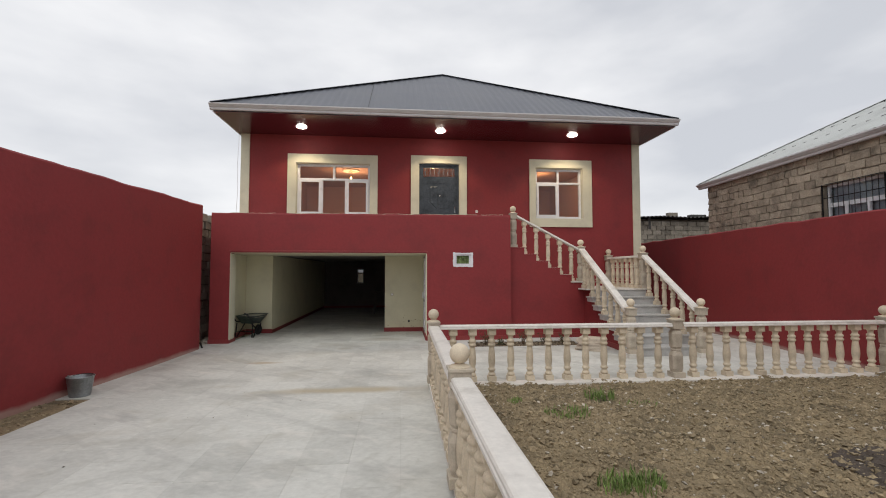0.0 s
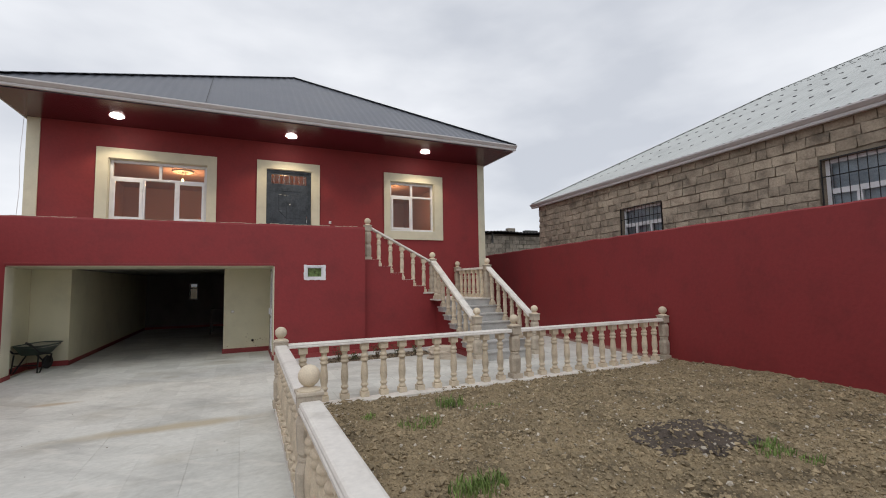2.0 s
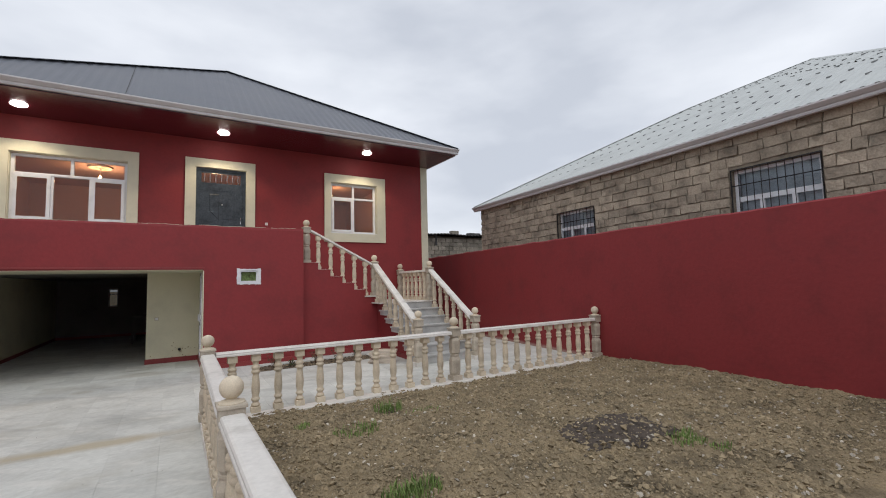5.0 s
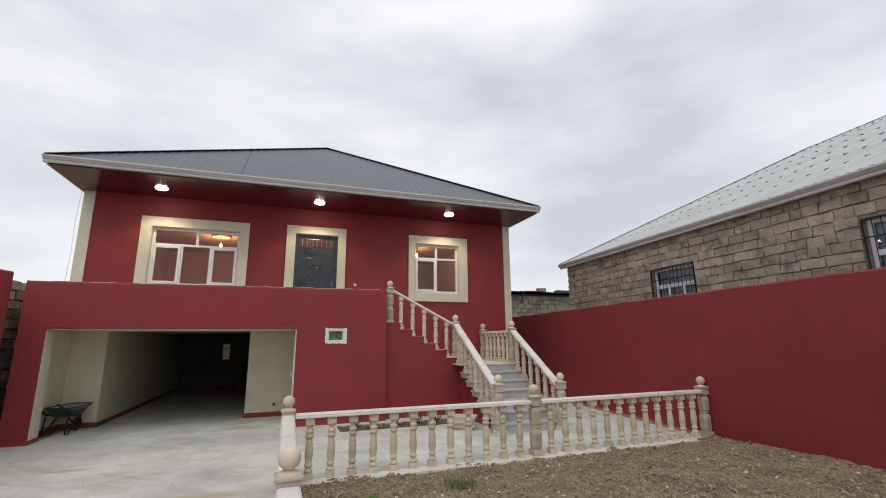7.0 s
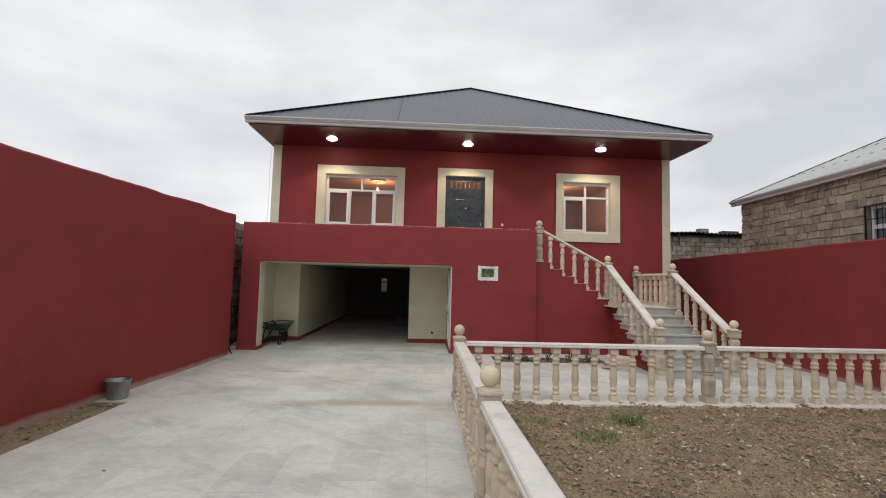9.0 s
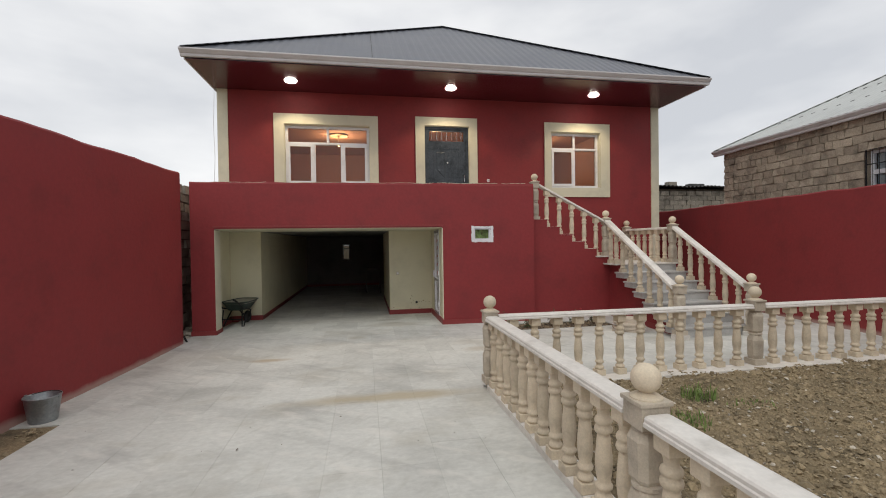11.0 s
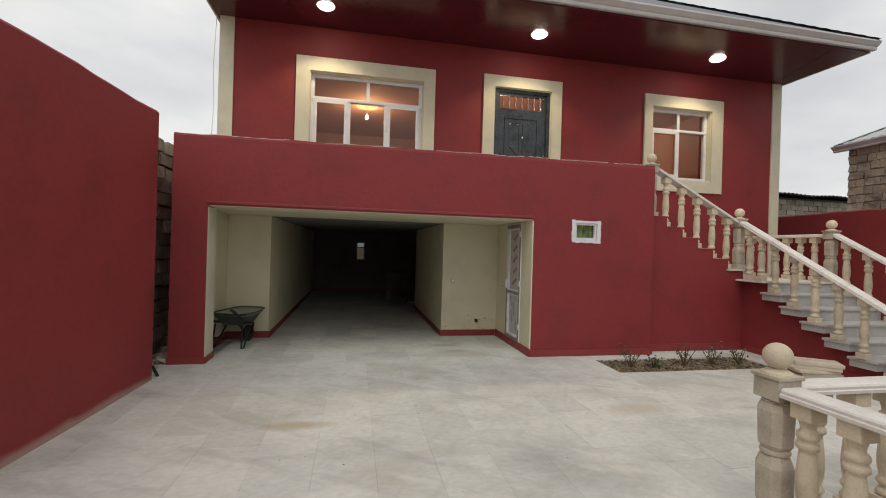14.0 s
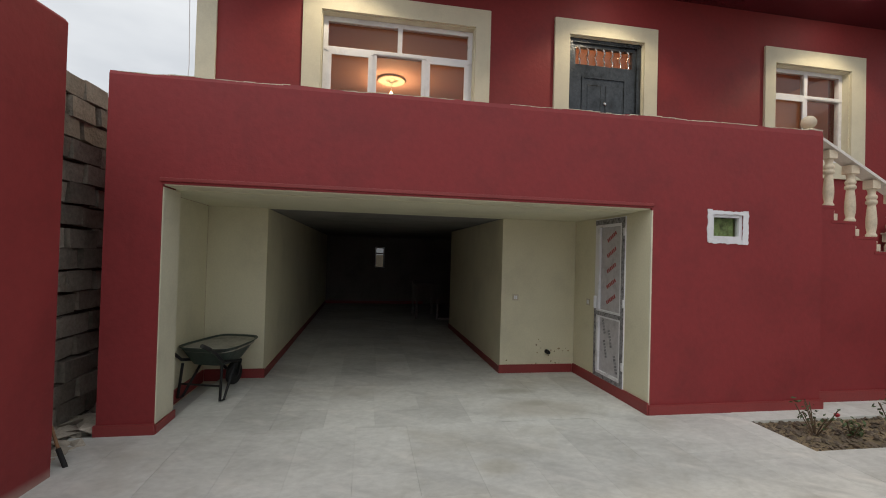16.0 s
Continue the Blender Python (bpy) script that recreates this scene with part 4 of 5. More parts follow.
for a, b, c, d in ((dx0 + 0.22, dx1 - 0.22, 2.62, 4.2),):
    part("moulding", pierced(a, b, c, d, dy - 0.016, dy - 0.001, [(a + 0.03, b - 0.03, c + 0.03, d - 0.03)]), STEEL, door)
a, b = dx0 + 0.30, dx0 + 0.52
inset = bmesh.new()
ring = [(a, 4.08), (b, 4.08), (b, 3.42), (a + 0.12, 3.52), (a, 3.64)]
vo = [inset.verts.new((x, dy - 0.001, z)) for x, z in ring]
vi = [inset.verts.new((x * 0.84 + (a + b) / 2 * 0.16, dy - 0.014, z * 0.93 + 3.76 * 0.07)) for x, z in ring]
for k in range(5):
    inset.faces.new((vo[k], vo[(k + 1) % 5], vi[(k + 1) % 5], vi[k]))
inset.faces.new(vi)
bmesh.ops.recalc_face_normals(inset, faces=inset.faces[:])
part("door_panel", inset, STEEL, door, "raised pressed panel")
part("door_panel", boxed(b + 0.07, dx1 - 0.28, dy - 0.012, dy - 0.001, 3.45, 4.08, 0.006), STEEL, door)
part("peephole", (lambda bm: (bmesh.ops.rotate(bm, verts=bm.verts[:], cent=(0, 0, 0), matrix=Matrix.Rotation(radians(90), 3, "X")), bmesh.ops.translate(bm, verts=bm.verts[:], vec=((dx0 + dx1) / 2 + 0.02, dy - 0.001, 3.82)), bm)[2])(lathe([(0.022, 0), (0.022, 0.012), (0.012, 0.02)], 14)), CHROME, door)
part("door_handle", tube([(dx1 - 0.12, dy - 0.001, 3.32), (dx1 - 0.12, dy - 0.05, 3.34), (dx1 - 0.12, dy - 0.05, 3.5), (dx1 - 0.12, dy - 0.001, 3.52)], 0.012), CHROME, door)
pane = part("pane", quad_pane(LIGHT[0], LIGHT[1], dy + 0.04, LIGHT[2], LIGHT[3]), GLASS, door)
pane.visible_shadow = False
for k in range(7):
    xx = LIGHT[0] + (LIGHT[1] - LIGHT[0]) * (k + 0.5) / 7
    part("window_bar", tube([(xx + 0.012 * math.sin(j * 1.3), dy + 0.01 + 0.006 * math.cos(j * 1.3), LIGHT[2] + (LIGHT[3] - LIGHT[2]) * j / 8) for j in range(9)], 0.012, 6), CHROME, door, "twisted metal bar")
bell = empty("doorbell", label="small cream doorbell plate on the red wall", category="doorbell")
part("plate", boxed(2.16, 2.225, HOUSE_Y - 0.016, HOUSE_Y - 0.001, 3.335, 3.405, 0.004), PVC, bell)
part("button", boxed(2.182, 2.204, HOUSE_Y - 0.022, HOUSE_Y - 0.0165, 3.355, 3.385, 0.002), PLASTIC, bell)

# lamps in the rooms


def pendant(x, y, z, watts, label, rose=True):
    t = empty("pendant_lamp", (x, y, CEIL), label, "lamp", "warm pendant bulbs")
    if rose:
        part("ceiling_rose", lathe([(0.30, -0.004), (0.30, -0.03), (0.28, -0.05), (0.25, -0.035), (0.21, -0.045), (0.16, -0.03), (0.10, -0.03), (0.06, -0.06), (0.02, -0.07)], 28), ROSE, t, "round moulded plaster rose", True)
    part("canopy", lathe([(0.05, 0.0), (0.05, -0.015), (0.02, -0.05 if not rose else -0.075)], 14), PVC, t)
    part("cord", tube([(0, 0, -0.04), (0, 0, z - CEIL + 0.06)], 0.005, 6), PVC, t)
    part("bulb", lathe([(0.012, 0.07), (0.016, 0.05), (0.035, 0.015), (0.04, -0.01), (0.028, -0.035), (0.005, -0.045)], 14, (0, 0, z - CEIL)), BULB, t, "glowing warm bulb", True)
    lamp = new("pendant_light", bpy.data.lights.new("pendant_light", "POINT"))
    lamp.data.energy, lamp.data.color, lamp.data.shadow_soft_size = watts, (1.0, 0.62, 0.33), 0.05
    lamp.location = (x, y, z - 0.1)


pendant(-1.76, 15.75, 5.0, 26, "bare warm bulb on a cord below a plaster rose")
pendant(5.0, 15.5, 5.0, 18, "bare warm bulb near the ceiling of the room", False)
pendant(1.1, 13.5, 4.1, 30, "bare warm bulb in the entrance hall", False)

# ---- soffit, gutter and roof ----
EX0, EX1, EY, EZ = -4.40, 7.19, 10.3, 5.60
APEX, RIDGE_Y, BACK_Y = (1.39, 14.0, 8.19), 18.0, 21.8
sof = bmesh.new()
def soffit_quad(bm, pts, z):
    lo = [bm.verts.new((x, y, z)) for x, y in pts]
    hi = [bm.verts.new((x, y, z + 0.012)) for x, y in pts]
    n = len(pts)
    bm.faces.new(lo)
    bm.faces.new(hi[::-1])
    for k in range(n):
        bm.faces.new((lo[k], lo[(k + 1) % n], hi[(k + 1) % n], hi[k]))
    bmesh.ops.recalc_face_normals(bm, faces=bm.faces[:])
y = EY + 0.11
while y < HOUSE_Y - 0.01:
    y2 = min(y + 0.098, HOUSE_Y)
    f0, f1 = (HOUSE_Y - y) / (HOUSE_Y - EY), (HOUSE_Y - y2) / (HOUSE_Y - EY)
    soffit_quad(sof, [(-4.06 + 0.46 * f0, y), (6.855 - 0.46 * f0, y), (6.855 - 0.46 * f1, y2), (-4.06 + 0.46 * f1, y2)], SOFFIT_Z + 0.001)
    y += 0.1
corner = bmesh.new()
for sgn, cx, ex in ((1, -4.06, EX0 + 0.06), (-1, 6.855, EX1 - 0.06)):
    soffit_quad(corner, [(ex, EY + 0.11), (cx + sgn * 0.455, EY + 0.11), (cx, HOUSE_Y), (ex, HOUSE_Y)], SOFFIT_Z - 0.002)
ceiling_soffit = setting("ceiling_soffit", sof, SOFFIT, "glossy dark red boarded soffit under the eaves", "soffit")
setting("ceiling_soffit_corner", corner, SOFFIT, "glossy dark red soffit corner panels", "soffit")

roof = empty("house_roof", label="slate grey ribbed metal hip roof of the red house", category="roof", kind="structure")


def ribbed(xa, xb, low, high, wave, mat, name, parent, lift=0.016):
    """A ribbed sheet: columns between two outline functions giving (x, y, z) at a station."""
    bm = bmesh.new()
    n = int((xb - xa) / wave * 4)
    rows = []
    for k in range(n + 1):
        s = xa + (xb - xa) * k / n
        h = lift if k % 4 in (1, 2) else 0.0
        a, b = Vector(low(s)), Vector(high(s))
        rows.append((bm.verts.new(a + Vector((0, 0, h))), bm.verts.new(b + Vector((0, 0, h)))))
    for p, q in zip(rows, rows[1:]):
        try:
            bm.faces.new((p[0], q[0], q[1], p[1]))
        except ValueError:
            pass
    return part(name, bm, mat, parent)


def hip(x):
    ax, ay, az = APEX
    t = (x - EX0) / (ax - EX0) if x < ax else (EX1 - x) / (EX1 - ax)
    return (x, EY + (ay - EY) * t, EZ + (az - EZ) * t)


ribbed(EX0, EX1, lambda x: (x, EY, EZ), hip, 0.19, TILE_ROOF, "roof_sheet", roof, 0.010)


def hip_side(y, ex):
    ax, ay, az = APEX
    t = (y - EY) / (ay - EY) if y < ay else (1.0 if y < RIDGE_Y else (BACK_Y - y) / (BACK_Y - RIDGE_Y))
    return (ex + (ax - ex) * t, y, EZ + (az - EZ) * t)


ribbed(EY, BACK_Y, lambda y: (EX0, y, EZ), lambda y: hip_side(y, EX0), 0.19, TILE_ROOF, "roof_sheet", roof)
ribbed(EY, BACK_Y, lambda y: (EX1, y, EZ), lambda y: hip_side(y, EX1), 0.19, TILE_ROOF, "roof_sheet", roof)
back = bmesh.new()
back.faces.new([back.verts.new(p) for p in ((EX0, BACK_Y, EZ), (EX1, BACK_Y, EZ), (APEX[0], RIDGE_Y, APEX[2]))])
part("roof_sheet", back, TILE_ROOF, roof)


def ridge_cap(a, b, parent, mat):
    a, b = Vector(a), Vector(b)
    n = max(2, int((b - a).length / 0.19))
    bm = bmesh.new()
    rows = []
    side = (b - a).cross(Vector((0, 0, 1))).normalized()
    for k in range(n * 2 + 1):
        p = a + (b - a) * k / (n * 2)
        sag = 0.004 if k % 2 else -0.006
        rows.append([bm.verts.new(p + side * s + Vector((0, 0, h))) for s, h in ((-0.10, 0.0 + sag), (-0.035, 0.03), (0.035, 0.03), (0.10, 0.0 + sag))])
    for p, q in zip(rows, rows[1:]):
        for k in range(3):
            bm.faces.new((p[k], p[k + 1], q[k + 1], q[k]))
    part("ridge_cap", bm, mat, parent)


for a, b in (((EX0, EY, EZ), APEX), ((EX1, EY, EZ), APEX), (APEX, (APEX[0], RIDGE_Y, APEX[2]))):
    ridge_cap(a, b, roof, TILE_ROOF)
GUT = [(-0.03, 0.0), (-0.03, -0.025), (-0.005, -0.05), (0.02, -0.075), (0.045, -0.09), (0.045, -0.115), (0.055, -0.14), (0.12, -0.14), (0.12, 0.0), (0.105, 0.0), (0.105, -0.08), (0.02, -0.02), (0.0, 0.0)]
gutter = extrude_x([(EY + y, EZ + z) for y, z in GUT], EX0 - 0.02, EX1 + 0.02)
part("gutter", gutter, GUTTER, roof, "white moulded gutter and fascia")
part("fascia", boxed(EX0 + 0.02, EX0 + 0.05, EY + 0.121, BACK_Y, SOFFIT_Z + 0.0, EZ - 0.005), GUTTER, roof)
part("fascia", boxed(EX1 - 0.05, EX1 - 0.02, EY + 0.121, BACK_Y, SOFFIT_Z + 0.0, EZ - 0.005), GUTTER, roof)
# joint strips and a crease between roof sheets
for xj in (-0.75,):
    top = hip(xj)
    bm = bmesh.new()
    a, b = Vector((xj, EY, EZ + 0.02)), Vector(top) + Vector((0, 0, 0.02))
    vs = [bm.verts.new(p) for p in (a + Vector((-0.006, 0, 0)), a + Vector((0.006, 0, 0)), b + Vector((0.006, 0, 0)), b + Vector((-0.006, 0, 0)))]
    bm.faces.new(vs)
    part("sheet_joint", bm, IRON, roof)

for x in (-2.53, 1.09, 4.735):
    sp = empty("soffit_lamp", (x, 11.3, SOFFIT_Z), "round white recessed soffit lamp, switched on", "lamp", "soffit lamps")
    part("lamp_ring", lathe([(0.142, 0.0), (0.142, -0.006), (0.134, -0.009), (0.131, -0.002)], 24), PVC, sp)
    part("diffuser", lathe([(0.13, -0.004), (0.128, -0.018), (0.11, -0.032), (0.07, -0.042), (0.01, -0.046)], 24), DISC, sp, "glowing white disc", True)
    lamp = new("soffit_light", bpy.data.lights.new("soffit_light", "SPOT"))
    lamp.data.energy, lamp.data.color, lamp.data.shadow_soft_size = 54, (1.0, 0.80, 0.55), 0.08
    lamp.data.spot_size, lamp.data.spot_blend = radians(124), 0.4
    lamp.location = (x, 11.3, SOFFIT_Z - 0.08)

cable = tagged(link("cable", tube([(-4.34, HOUSE_Y - 0.02, 5.42), (-4.37, HOUSE_Y - 0.03, 4.6), (-4.35, HOUSE_Y - 0.03, 3.8), (-4.39, HOUSE_Y - 0.03, 2.98)], 0.005, 6), PVC, True), "thin white cable hanging down the house corner", "cable")

# ---- outside stair ----
N1, RISE1, RUN1 = 7, 0.171, 0.305           # from the terrace along the wall
STAIR_X0 = 2.73
LANDING = TERRACE - N1 * RISE1
LX0, LX1 = STAIR_X0 + (N1 - 1) * RUN1 + 0.10, 6.12
FLIGHT_Y, N2, RUN2 = 10.05, 7, 0.324         # front edge of the landing and the lower flight
RISE2 = LANDING / N2
FX0, FX1 = 4.66, 6.02
STEP_GREY = material("grey_marble_steps", (0.45, 0.45, 0.44), 0.42, scale=3, fine=30, vary=0.1, bump=0.04)


def stepped_body(profile, low_side, high_side, place):
    """A solid with a stepped outline between two parallel sides; place turns (along, up, side) into a point."""
    bm = bmesh.new()
    va = [bm.verts.new(place(a, z, low_side)) for a, z in profile]
    vb = [bm.verts.new(place(a, z, high_side)) for a, z in profile]
    n = len(profile)
    for k in range(n):
        bm.faces.new((va[k], va[(k + 1) % n], vb[(k + 1) % n], vb[k]))
    bm.faces.new(va[::-1])
    bm.faces.new(vb)
    bmesh.ops.recalc_face_normals(bm, faces=bm.faces[:])
    return bm


prof = [(STAIR_X0, -0.1), (LX1, -0.1), (LX1, LANDING - 0.035), (LX0, LANDING - 0.035)]
for k in range(N1 - 1, 0, -1):
    z = TERRACE - k * RISE1 - 0.035
    xe = STAIR_X0 + k * RUN1 + 0.09
    prof += [(xe, z), (xe - RUN1, z)] if k > 1 else [(xe, z), (STAIR_X0, z)]
stairs = setting("stairs", stepped_body(prof, STAIR_Y, HOUSE_Y - 0.002, lambda a, z, y: (a, y, z)), RED, "outside stair with grey marble treads and red rendered side", "stairs")
prof = [(STAIR_Y - 0.002, -0.1), (STAIR_Y - 0.002, LANDING - 0.035), (FLIGHT_Y, LANDING - 0.035)]
for k in range(1, N2):
    z = LANDING - k * RISE2 - 0.035
    prof += [(FLIGHT_Y - (k - 1) * RUN2, z), (FLIGHT_Y - k * RUN2, z)]
prof += [(FLIGHT_Y - (N2 - 1) * RUN2, -0.1)]
part("flight_body", stepped_body(prof, FX0, FX1, lambda a, z, x: (x, a, z)), RED, stairs)
for k in range(1, N1):
    z = TERRACE - k * RISE1
    part("tread", boxed(STAIR_X0 + (k - 1) * RUN1 + 0.06, STAIR_X0 + k * RUN1 + 0.12, STAIR_Y + (0.035 if k < 6 else -0.03), HOUSE_Y - 0.004, z - 0.033, z, 0.005), MARBLE, stairs)
    if k < 6:
        part("tread_edge", boxed(STAIR_X0 + (k - 1) * RUN1 + 0.06 if k > 1 else STAIR_X0, STAIR_X0 + k * RUN1 + 0.10, STAIR_Y - 0.004, STAIR_Y + 0.034, z - 0.034, z - 0.004), RED, stairs, "red painted end of the tread")
part("landing_slab", boxed(LX0 + 0.04, LX1 + 0.04, STAIR_Y - 0.001, HOUSE_Y - 0.004, LANDING - 0.033, LANDING, 0.005), MARBLE, stairs)
part("landing_slab", boxed(FX0 - 0.16, LX1 + 0.04, FLIGHT_Y - 0.035, STAIR_Y - 0.003, LANDING - 0.033, LANDING, 0.005), MARBLE, stairs)
for k in range(1, N2):
    z, yf = LANDING - k * RISE2, FLIGHT_Y - k * RUN2
    part("tread", boxed(FX0 - 0.16, FX1 + 0.07, yf - 0.035, yf + RUN2 - 0.006, z - 0.033, z, 0.005), STEP_GREY, stairs)
    part("tread_end", boxed(FX0 - 0.135, FX0 - 0.0015, yf - 0.012, yf + RUN2 - 0.02, max(0.002, z - 0.125), z - 0.034, 0.004), STEP_GREY, stairs)
for k in range(1, N2 + 1):
    z, yf = LANDING - (k - 1) * RISE2 - 0.035, FLIGHT_Y - (k - 1) * RUN2
    part("riser", boxed(FX0 - 0.012, FX1 + 0.012, yf - 0.014, yf - 0.0045, z - RISE2 + 0.036, z - 0.001), STEP_GREY, stairs)


def between(a, b, t):
    return [p + (q - p) * t for p, q in zip(a, b)]


def sloping_run(parent, a, b, stands, gap=0.09, h0=0.77, h1=0.79):
    """A sloping rail from post to post, with a baluster at each stand (share of the way, foot height)."""
    length = math.dist(a[:2], b[:2])
    p = between(a, b, gap / length)
    q = between(a, b, 1 - gap / length)
    p[2], q[2] = a[2] + h0, b[2] + h1
    rail(parent, p, q)
    for share, foot in stands:
        at = between(a, b, share)
        under = p[2] + (q[2] - p[2]) * min(1, max(0, (share * length - gap) / (length - 2 * gap)))
        baluster(parent, at[0], at[1], foot).scale.z = (under + 0.004 - foot) / BAL_H


TOP_POST, MID_POST = (2.87, 10.615, TERRACE - RISE1 - 0.015), (4.62, 10.59, TERRACE - 6 * RISE1)
LOW_POST, LOW_POST_2 = (4.52, 8.02, 0.085), (5.94, 7.96, 0.085)
LAND_POST, BACK_POST = (6.02, 10.13, LANDING), (6.02, HOUSE_Y - 0.13, LANDING)
BALUSTER_LABEL = "beige turned limestone stair balustrade with marble rail"
stair_rail = empty("stair_balustrade", label=BALUSTER_LABEL, category="balustrade", group="stair balustrades")
for p in (TOP_POST, MID_POST, LOW_POST):
    post(stair_rail, *p)
sloping_run(stair_rail, TOP_POST, MID_POST, [((k - 1) * RUN1 / 1.75 - 0.01, TERRACE - k * RISE1) for k in range(2, N1 - 1)] + [(0.855, TERRACE - 6 * RISE1)])
treads = [(FLIGHT_Y - (k - 0.45) * RUN2, LANDING - k * RISE2) for k in range(1, N2)]
run = MID_POST[1] - LOW_POST[1]
sloping_run(stair_rail, MID_POST, LOW_POST, [((MID_POST[1] - y) / run, z) for y, z in [(10.36, LANDING), (10.13, LANDING)] + treads if y - LOW_POST[1] > 0.15])
landing_rail = empty("stair_balustrade", label=BALUSTER_LABEL, category="balustrade", group="stair balustrades")
for p in (LAND_POST, BACK_POST, LOW_POST_2):
    post(landing_rail, *p)
rail(landing_rail, (LAND_POST[0], LAND_POST[1] + 0.09, LANDING + BAL_H), (LAND_POST[0], BACK_POST[1] - 0.09, LANDING + BAL_H))
for k in range(6):
    baluster(landing_rail, LAND_POST[0], LAND_POST[1] + 0.27 + k * 0.252, LANDING)
run = LAND_POST[1] - LOW_POST_2[1]
sloping_run(landing_rail, LAND_POST, LOW_POST_2, [((LAND_POST[1] - y) / run, z) for y, z in treads if y - LOW_POST_2[1] > 0.15])
for p, r in ((LOW_POST, stair_rail), (LOW_POST_2, landing_rail)):
    part("plinth", boxed(p[0] - 0.115, p[0] + 0.115, p[1] - 0.115, p[1] + 0.084, -0.02, 0.085, 0.005), MARBLE, r, "low pale stone plinth")
setting("baseboard", boxed(2.741, FX0 - 0.02, STAIR_Y - 0.026, STAIR_Y - 0.001, 0.0, 0.15, 0.004), RED_TRIM, "dark red painted skirting under the stair", "skirting")
setting("baseboard", boxed(FX0 - 0.016, FX0 - 0.001, 8.35, STAIR_Y - 0.03, 0.0, 0.12, 0.003), RED_TRIM, "dark red painted skirting beside the steps", "skirting")

# ---- flower bed ----
BED = (1.61, 4.15, 9.43, 10.08)
tagged(link("flower_bed", boxed(BED[0], BED[1], BED[2], BED[3], -0.027, -0.002), SOIL), "narrow bed of dark earth in the paving", "flower bed", kind="stuff")
strewn("bed_clods", pebble_mesh(1300, BED, (0.006, 0.04), 21, lambda x, y: 0.0), material("dark_bed_soil", (0.16, 0.125, 0.09), 0.97, scale=8, vary=0.2, bump=0.5, piece=0.3, island=True), "dark crumbly earth in the flower bed", "soil")


def rose_bush(x, y, h, seed, flowers=0):
    rnd = random.Random(seed)
    t = empty("rose_bush", (x, y, 0), "small sparse rose bush planted in the bed", "plant", "rose bushes")
    stems, lv, lf = bmesh.new(), [], []
    for k in range(9):
        a, lean = rnd.uniform(0, 6.3), rnd.uniform(0.15, 0.7)
        hh = h * rnd.uniform(0.5, 1.0)
        pts = [(hh * lean * s * math.cos(a + 0.3 * s), hh * lean * s * math.sin(a + 0.3 * s), hh * s - 0.02) for s in (0, 0.35, 0.7, 1.0)]
        tube(pts, 0.005, 5, stems)
        for _ in range(7):
            s = rnd.uniform(0.3, 1.05)
            p = Vector((hh * lean * s * math.cos(a + 0.3 * s), hh * lean * s * math.sin(a + 0.3 * s), hh * s)) + Vector((rnd.gauss(0, 0.03), rnd.gauss(0, 0.03), rnd.gauss(0, 0.02)))
            m = Euler((rnd.uniform(-1, 1), rnd.uniform(-1, 1), rnd.uniform(0, 6.3))).to_matrix()
            r = rnd.uniform(0.014, 0.028)
            o = len(lv)
            lv += [tuple(p + m @ Vector(q) * r) for q in ((-1, 0, 0), (-0.2, 0.55, 0.1), (1, 0, -0.15), (-0.2, -0.55, 0.1))]
            lf += [(o, o + 1, o + 2), (o, o + 2, o + 3)]
    part("stem", stems, STEM, t)
    me = bpy.data.meshes.new("leaf")
    me.from_pydata(lv, [], lf)
    me.materials.append(LEAF)
    new("foliage", me).parent = t
    for k in range(flowers):
        fx, fy, fz = rnd.gauss(0, 0.08), rnd.gauss(0, 0.08), h * rnd.uniform(0.6, 0.95)
        part("flower", lathe([(0.004, -0.015), (0.022, 0.0), (0.026, 0.015), (0.014, 0.024)], 8, (fx, fy, fz)), PETAL, t)


for x, y, h, s, f in ((1.98, 9.75, 0.34, 1, 0), (2.3, 9.68, 0.2, 2, 1), (2.85, 9.72, 0.40, 3, 0), (3.35, 9.75, 0.34, 4, 1), (3.8, 9.72, 0.28, 5, 0)):
    rose_bush(x, y, h, s, f)

# stacked offcuts of stone tread beside the stair
OFFCUT = material("pinkish_cut_stone", (0.58, 0.50, 0.41), 0.7, scale=4, fine=60, vary=0.12, bump=0.1, local=True, piece=0.2)
rnd = random.Random(9)
z = 0.004
for k in range(6):
    long, thick = rnd.uniform(0.24, 0.31), rnd.uniform(0.038, 0.05)
    ob = tagged(link("stone_slab", boxed(-long, long, -0.16, 0.16, 0, thick, 0.005), OFFCUT), "beige cut stone slab in an uneven low stack on paving", "slab", "stacked slabs")
    ob.matrix_world = pose(4.1 + rnd.uniform(-0.05, 0.03), 8.85 + rnd.uniform(-0.05, 0.05), z, 0, 0, rnd.uniform(-38, -14))
    z += thick + 0.001

# ---- wheelbarrow ----
barrow = empty("wheelbarrow", pose(-3.71, 11.43, 0.031, 0, 0, 74) @ Matrix.Scale(0.95, 4), "dark green steel wheelbarrow standing in the garage recess", "wheelbarrow")
tray = bmesh.new()
rings = []
